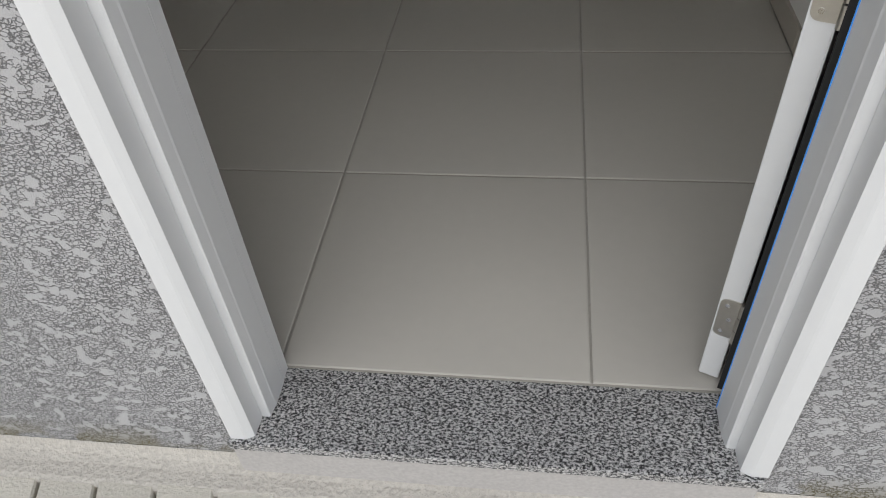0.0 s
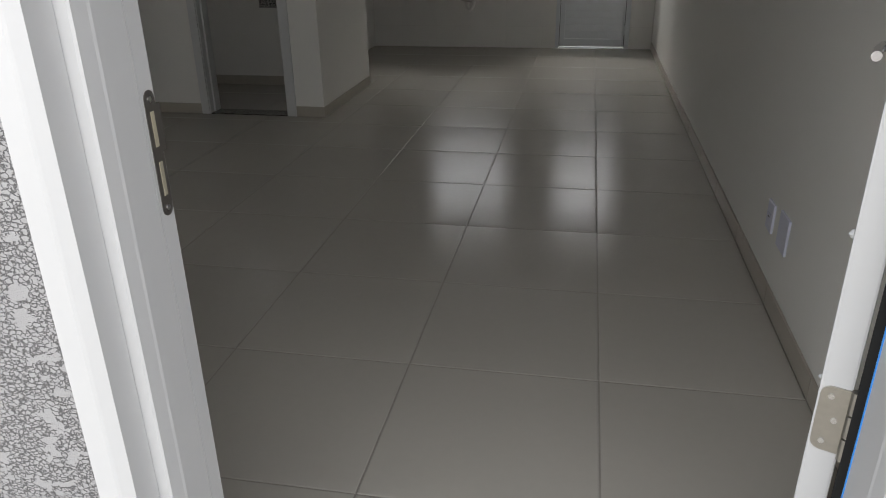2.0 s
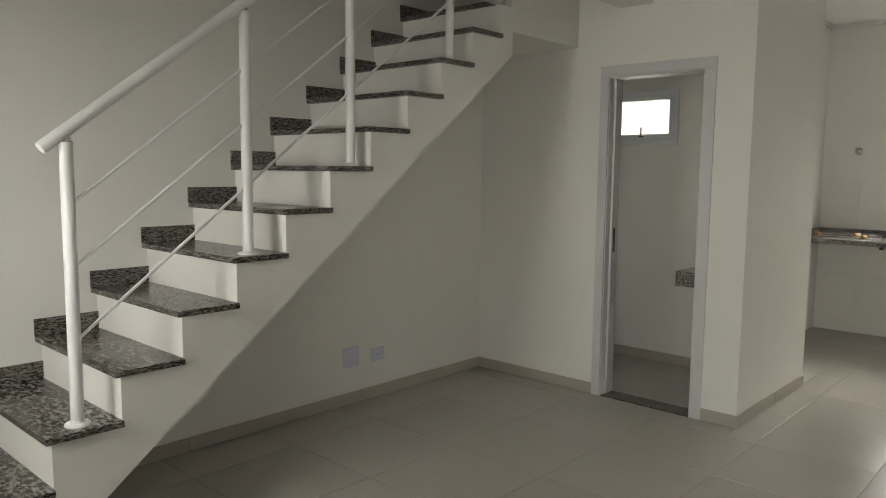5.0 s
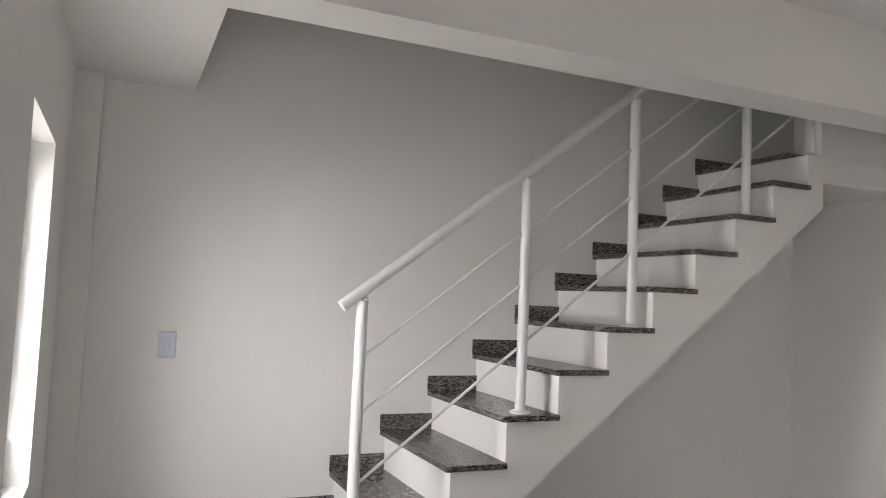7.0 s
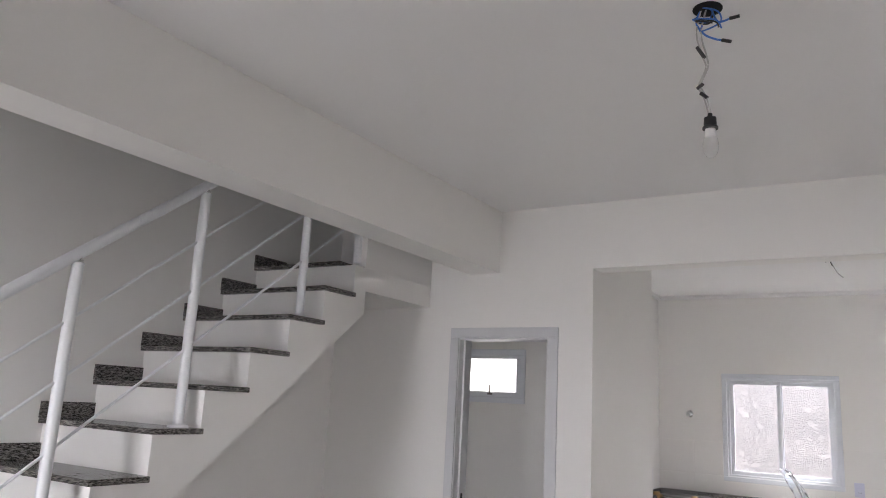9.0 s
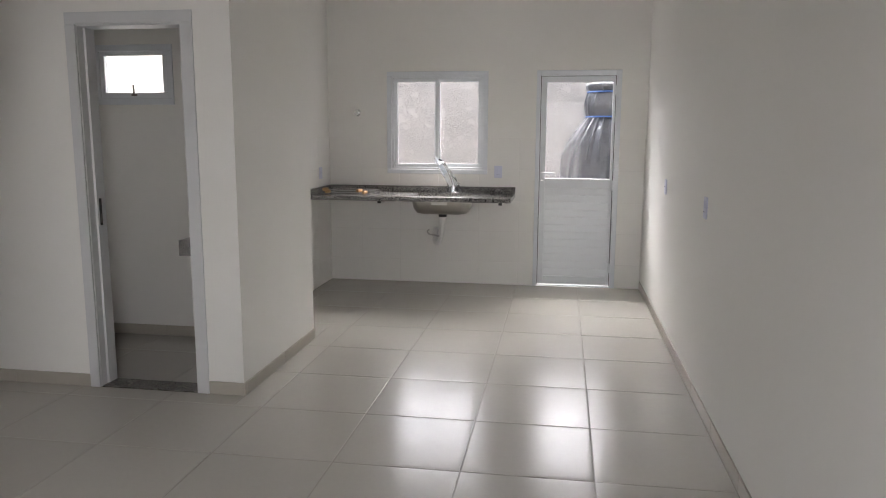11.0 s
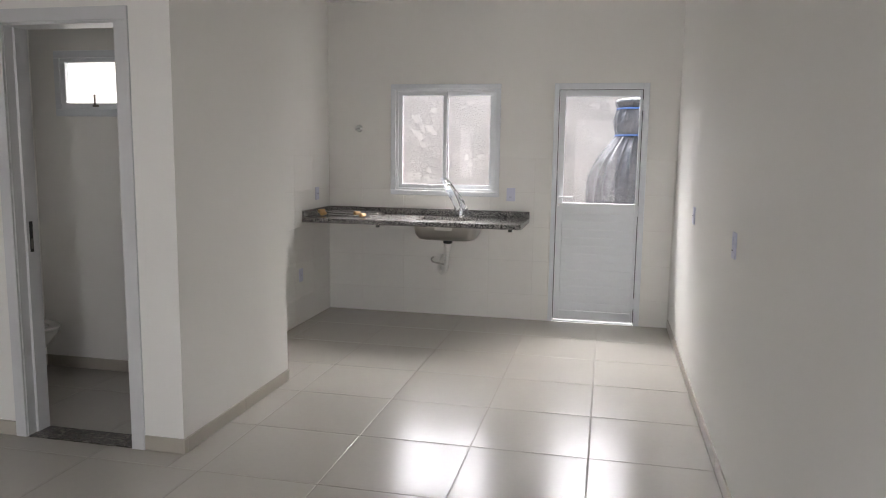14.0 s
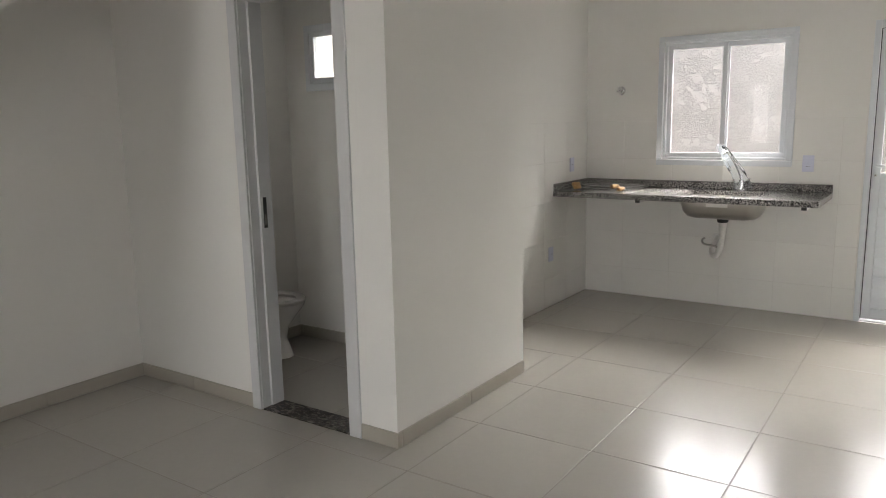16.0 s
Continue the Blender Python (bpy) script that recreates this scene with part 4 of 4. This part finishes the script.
for s in (-1, 1):
    part("wire", pipe(bmesh.new(), [(s * 0.008 - 0.012, 0, 0), (-0.028 + s * 0.007, 0, -0.08), (-0.012 + s * 0.006, 0, -0.16), (-0.006 + s * 0.003, 0.0, -0.20), (-0.028 + s * 0.003, 0, -0.255), (-0.012 + s * 0.004, 0, -0.30), (0.0 + s * 0.003, 0, -0.355)], 0.0028, 8), WIRE_WHITE, bl, "pale twin wire", smooth=True)
for a, b in (((-0.034, 0, -0.125), (-0.012, 0, -0.165)), ((-0.036, 0, -0.265), (-0.018, 0, -0.25)), ((-0.026, 0, -0.28), (-0.006, 0, -0.30))):
    part("tape", rod(bmesh.new(), a, b, 0.0058, 12), BLACK, bl, "black tape joint", smooth=True)
part("lamp_holder", lathe(bmesh.new(), [(0.0, -0.352), (0.007, -0.352), (0.007, -0.362), (0.018, -0.366), (0.019, -0.392), (0.023, -0.396), (0.023, -0.402), (0.0, -0.402)][::-1], 24), BLACK, bl, "black lamp holder", smooth=True)
part("neck", lathe(bmesh.new(), [(0.0, -0.4025), (0.015, -0.4025), (0.016, -0.42), (0.019, -0.432), (0.0, -0.432)][::-1], 24), PVC, bl, "white bulb collar", smooth=True)
part("globe", lathe(bmesh.new(), [(0.0, -0.4325), (0.0195, -0.4325), (0.0225, -0.447), (0.023, -0.460), (0.0205, -0.474), (0.0145, -0.486), (0.008, -0.492), (0.0, -0.493)][::-1], 28), BULB, bl, "frosted glass bulb", smooth=True)

kw = thing("ceiling_wires", (-1.36, 5.05, ZK), "loose electric wires hanging from the kitchen ceiling", "wires")
# again a black disc for the shade of the wire hole
part("ceiling_hole", rod(bmesh.new(), (0, 0, -0.004), (0, 0, -0.0005), 0.03, 20), VOID_SHADE, kw, smooth=True)
for mat, pts in ((WIRE_WHITE, [(0, 0, 0), (-0.02, 0, -0.12), (-0.005, 0.0, -0.22), (0.03, 0, -0.30), (0.06, -0.01, -0.335)]),
                 (BLACK, [(0.005, 0, 0), (0.012, 0, -0.1), (-0.008, 0, -0.2), (0.006, 0.0, -0.26)]),
                 (WIRE_WHITE, [(-0.005, 0, 0), (-0.012, 0, -0.1), (-0.028, 0, -0.19), (-0.03, 0.01, -0.235)])):
    part("wire", pipe(bmesh.new(), pts, 0.0035, 8), mat, kw, smooth=True)

# ---- the wrapped tank in the yard ----
tk = thing("wrapped_tank", (-0.22, 10.12, -0.10), "tall tank wrapped in silver plastic sheet with blue ties", "tank")


def sheet(profile, seg, rings, seed, depth, pinch, reach):
    """Loose sheet round a tank: creases that start at height pinch and fade over reach, with crumples."""
    bm = bmesh.new()
    rn = random.Random(seed)
    creases = [(rn.uniform(0, 2 * math.pi), rn.uniform(0.04, 0.11), rn.uniform(0.4, 1.0), rn.uniform(-0.25, 0.25)) for _ in range(26)]
    z0, z1 = profile[0][1], profile[-1][1]
    grid = []
    for i in range(rings + 1):
        z = z0 + (z1 - z0) * i / rings
        for (ra, za), (rb, zb) in zip(profile, profile[1:]):
            if za <= z <= zb + 1e-9:
                r0 = ra + (rb - ra) * (z - za) / (zb - za)
                break
        ring = []
        for k in range(seg):
            a = 2 * math.pi * k / seg
            f = 0.0
            for ca, cw, ch, drift in creases:
                d = (a - ca - drift * (pinch - z) + math.pi) % (2 * math.pi) - math.pi
                w = cw * (1 + 0.8 * abs(pinch - z))
                f += ch * max(0.0, 1 - abs(d) / w)
            fade = max(0.12, 1 - abs(z - pinch) / reach)
            p = Vector((3.2 * math.cos(a), 3.2 * math.sin(a), 3.0 * z))
            crumple = noise.noise(p) * 0.7 + abs(noise.noise(p * 2.3)) * 0.6
            r = r0 * (1 + depth * (f - 0.7) * fade + 0.045 * crumple)
            ring.append(bm.verts.new((r * math.cos(a), r * math.sin(a), z)))
        grid.append(ring)
    for u, v in zip(grid, grid[1:]):
        for k in range(seg):
            bm.faces.new((u[k], u[(k + 1) % seg], v[(k + 1) % seg], v[k]))
    bm.faces.new(grid[0][::-1])
    bm.faces.new(grid[-1])
    return bm


part("body_sheet", sheet([(0.56, 0.0), (0.585, 0.5), (0.60, 0.9), (0.60, 1.2), (0.575, 1.35), (0.52, 1.50), (0.43, 1.64), (0.34, 1.75), (0.285, 1.815)], 200, 60, 3, 0.12, 1.815, 0.85), TARP, tk, "gathered silver grey plastic sheet", smooth=True)
part("neck_sheet", sheet([(0.275, 1.832), (0.30, 1.90), (0.305, 1.98), (0.285, 2.07), (0.262, 2.122)], 140, 20, 8, 0.07, 2.122, 0.4), TARP, tk, "silver grey plastic sheet round the neck", smooth=True)
part("top_sheet", sheet([(0.262, 2.138), (0.285, 2.165), (0.30, 2.20), (0.285, 2.235), (0.20, 2.25)], 120, 10, 12, 0.05, 2.138, 0.2), TARP, tk, "bunched silver grey sheet over the top", smooth=True)
for z, r in ((1.823, 0.29), (2.13, 0.27)):
    part("tie", lathe(bmesh.new(), [(r - 0.008, z - 0.009), (r + 0.006, z - 0.007), (r + 0.010, z), (r + 0.006, z + 0.007), (r - 0.008, z + 0.009)], 48, wave=lambda a, h: 1 + 0.02 * math.sin(5 * a) + 0.01 * math.sin(11 * a)), TIE, tk, "blue tie", smooth=True)

# ---- floor tiles, skirting, wall tiles, pavers ----
floor = solid("floor", boxes(((XL, YF, -0.12), (XR, YD, -0.0035)), ((XB, YD, -0.12), (XR, YB, -0.0035)), ((XK, YB, -0.12), (XR, YK, -0.0035)), ((-4.34, 4.412, -0.12), (-2.70, 5.394, -0.0035))),
              GROUT, "floor of large polished beige porcelain tiles", "floor")


def tile_mesh(w, d, h, c, mat, name):
    """A slab with a fine chamfer and faintly rounded margins, its centre at the origin, its top at z = 0."""
    bm = bmesh.new()
    k4 = c * 2.5
    rim = min(0.026, 0.2 * w, 0.2 * d)
    rings = []
    for inset, z in ((0, -h), (0, -c - 0.0008), (k4, -0.0009), (k4 + rim * 0.45, -0.00025), (k4 + rim, 0.0)):
        rings.append([bm.verts.new((x * (w / 2 - inset), y * (d / 2 - inset), z)) for x, y in ((-1, -1), (1, -1), (1, 1), (-1, 1))])
    for a, b in zip(rings, rings[1:]):
        for k in range(4):
            bm.faces.new((a[k], a[(k + 1) % 4], b[(k + 1) % 4], b[k]))
    bm.faces.new(rings[-1])
    bm.faces.new(rings[0][::-1])
    me = mesh_of(name, bm, mat)
    me.shade_smooth()
    me.set_sharp_from_angle(angle=radians(9))
    return me


meshes = {}


def piece(name, parent, w, d, h, c, mat, m):
    key = (name, round(w, 3), round(d, 3))
    if key not in meshes:
        meshes[key] = tile_mesh(w, d, h, c, mat, name)
    o = new(name, meshes[key])
    o.parent = parent
    o.matrix_parent_inverse = parent.matrix_world.inverted()
    o.matrix_basis = m
    return o


rnd = random.Random(11)
J = 0.0046
R1, R2, R3 = (XL, YF, XR, YD), (XB, YF, XR, YK), (XK, YB, XR, YK)


def clip(r, q):
    c = (max(r[0], q[0]), max(r[1], q[1]), min(r[2], q[2]), min(r[3], q[3]))
    return c if c[2] - c[0] > 0.012 and c[3] - c[1] > 0.012 else None


def inside(r, q):
    return r[0] >= q[0] - 1e-6 and r[1] >= q[1] - 1e-6 and r[2] <= q[2] + 1e-6 and r[3] <= q[3] + 1e-6


def lay(r):
    tilt = (rnd.gauss(0, 0.045), rnd.gauss(0, 0.045))
    piece("tile", floor, r[2] - r[0] - J, r[3] - r[1] - J, 0.0036, 0.0012, TILE,
          pose((r[0] + r[2]) / 2, (r[1] + r[3]) / 2, rnd.uniform(-0.0003, 0.0003), tilt[0], tilt[1], 0))


for i in range(-1, 8):
    for j in range(0, 14):
        r = (X0 - T * i, Y0 + T * j, X0 - T * i + T, Y0 + T * (j + 1))
        cuts = [clip(r, q) for q in (R1, R2, R3)]
        cuts = [c for c in cuts if c]
        if not cuts:
            continue
        box_all = (min(c[0] for c in cuts), min(c[1] for c in cuts), max(c[2] for c in cuts), max(c[3] for c in cuts))
        whole = [c for c in cuts if all(abs(a - b) < 1e-6 for a, b in zip(c, box_all))]
        if whole:
            lay(whole[0])
            continue
        for q in ((XB, r[1], r[2], r[3]), (r[0], r[1], XB, r[3])):
            for zone in ((R2,) if q[2] > XB else (R1, R3)):
                c = clip(q, zone)
                if c:
                    lay(c)
for i in range(3):
    for j in range(2):
        c = clip((-4.34 + 0.602 * i, 4.412 + 0.602 * j, -4.34 + 0.602 * (i + 1), 4.412 + 0.602 * (j + 1)), (-4.34, 4.412, -2.70, 5.394))
        if c:
            lay(c)

base = solid("baseboard", boxes(((XL, 0.80, 0.0), (XL + 0.004, YD, 0.06)), ((-0.004, YF, 0.0), (XR, YK, 0.06)), ((XL + 0.004, YD - 0.004, 0.0), (-3.561, YD, 0.06)), ((-2.799, YD - 0.004, 0.0), (XB, YD, 0.06)), ((XB, YD, 0.0), (XB + 0.004, YB, 0.06))),
             TILEGROUT, "low skirting of cut beige porcelain strips", "baseboard")
SH = 0.075


def skirting(x0, y0, x1, y1, start=0.0, name_len=0.602):
    """Strips of tile set on edge along a wall; the room lies to the left of the direction walked."""
    d = Vector((x1 - x0, y1 - y0, 0))
    n = d.length
    ang = math.degrees(math.atan2(d.y, d.x))
    u = d.normalized()
    s = -start
    while s < n - 0.01:
        a, b = max(0.0, s), min(n, s + name_len)
        if b - a > 0.012:
            c = Vector((x0, y0, 0)) + u * ((a + b) / 2)
            left = Vector((-u.y, u.x, 0))
            p = c + left * 0.011
            piece("skirting_strip", base, b - a - 0.002, SH, 0.0105, 0.0012, SKIRT, Matrix.Translation((p.x, p.y, SH / 2 + 0.001)) @ pose(0, 0, 0, 90, 0, ang + 180))
        s += name_len


skirting(XR, YF, XR, YK, 0.0)
skirting(-3.561, YD, XL + 0.012, YD, 0.1)
skirting(XL, YD, XL, 0.80, 0.0)
skirting(XB, YD, -2.799, YD, 0.0)
skirting(XB, YB, XB, YD - 0.011, 0.0)
skirting(-2.70, 5.394, -4.34, 5.394, 0.2)
skirting(-4.34, 5.394, -4.34, 4.42, 0.0)

# white wall tiles of the kitchen: back wall and side wall
TW, TH, ZT = 0.402, 0.3085, 1.465
back = solid("wall_tiles_back", boxes(((XK, YK - 0.0025, 0), (-2.54, YK, ZT)), ((-2.54, YK - 0.0025, 0), (-1.52, YK, 1.11)), ((-1.52, YK - 0.0025, 0), (-1.06, YK, ZT)), ((-0.255, YK - 0.0025, 0), (XR, YK, ZT))),
             TILEGROUT, "white glazed tile cladding on the kitchen back wall", "wall tiles")
side = solid("wall_tiles_side", boxes(((XK, YB + 0.001, 0), (XK + 0.0025, YK - 0.007, ZT))), TILEGROUT, "white glazed tile cladding on the kitchen side wall", "wall tiles")
for zi in range(0, 6):
    z0, z1 = max(0.002, 0.232 + TH * (zi - 1)), min(ZT, 0.232 + TH * zi)
    if z1 - z0 < 0.02:
        continue
    for xi in range(0, 9):
        x0, x1 = max(XK + 0.006, -3.214 + TW * xi), min(XR - 0.012, -3.214 + TW * (xi + 1))
        if x1 - x0 < 0.012:
            continue
        runs = [(x0, x1)]
        for a, b, lo, hi in ((-2.54, -1.52, 1.11, 2.12), (-1.06, -0.255, 0.0, 2.12)):
            if z1 > lo + 0.1 and z0 < hi:
                runs = [s for p, q in runs for s in ((p, min(q, a)), (max(p, b), q)) if s[1] - s[0] > 0.012]
        top = z1
        for p, q in runs:
            piece("wall_tile", back, q - p - 0.0022, top - z0 - 0.0022, 0.006, 0.0008, WALLTILE,
                  Matrix.Translation(((p + q) / 2, YK - 0.0062, (z0 + top) / 2)) @ pose(0, 0, 0, 90 + rnd.gauss(0, 0.05), rnd.gauss(0, 0.05), 0))
    for yi in range(0, 6):
        y1 = YK - 0.008 - TW * yi
        y0 = max(YB + 0.002, y1 - TW)
        if y1 - y0 < 0.012:
            continue
        piece("wall_tile", side, y1 - y0 - 0.0022, z1 - z0 - 0.0022, 0.006, 0.0008, WALLTILE,
              Matrix.Translation((XK + 0.0062, (y0 + y1) / 2, (z0 + z1) / 2)) @ pose(0, 0, 0, 90, 0, 90) @ pose(0, 0, 0, rnd.gauss(0, 0.05), rnd.gauss(0, 0.05), 0))

# mortar fillet at the foot of the facade and the interlocking pavers
pave = solid("pavement", boxes(((-6.0, -4.0, -0.24), (1.6, -0.248, -0.148))), SAND, "interlocking concrete paving in front of the house", "pavement")
bm = bmesh.new()
prism(bm, [(-0.248, -0.149), (-0.248, -0.080), (-0.253, -0.092), (-0.262, -0.102), (-0.278, -0.110), (-0.305, -0.1155), (-0.318, -0.122), (-0.318, -0.149)], 'x', -6.0, 1.6)
solid("mortar_fillet", bm, MORTAR, "sandy mortar fillet along the foot of the facade", "mortar")


def paver_mesh():
    """An S-sided interlocking block, 10 by 20 cm."""
    bm = bmesh.new()
    w, l = 0.1205, 0.205
    left = [(-w / 2, -l / 2), (-w / 2 - 0.016, -l / 4), (-w / 2 - 0.002, 0.0), (-w / 2 + 0.016, l / 5), (-w / 2, l / 2)]
    ring = [(x + 0.004, y * 0.988) for x, y in left] + [(x + w - 0.005, y * 0.988) for x, y in left[::-1]]
    lo = [bm.verts.new((x, y, -0.03)) for x, y in ring]
    mi = [bm.verts.new((x, y, -0.005)) for x, y in ring]
    up = [bm.verts.new((x * 0.96, y * 0.98, 0)) for x, y in ring]
    n = len(ring)
    for a, b in ((lo, mi), (mi, up)):
        for k in range(n):
            bm.faces.new((a[k], a[(k + 1) % n], b[(k + 1) % n], b[k]))
    bm.faces.new(up)
    return mesh_of("paver", bm, PAVER)


pm = paver_mesh()
for j in range(6):
    for i in range(36):
        o = new("paver", pm)
        o.parent = pave
        o.matrix_parent_inverse = pave.matrix_world.inverted()
        o.matrix_basis = pose(-2.933 + 0.1205 * i + (0.03 if j % 2 else 0), -0.400 - 0.205 * j, -0.118 + rnd.uniform(-0.002, 0.002), rnd.gauss(0, 0.5), rnd.gauss(0, 0.5), 0)
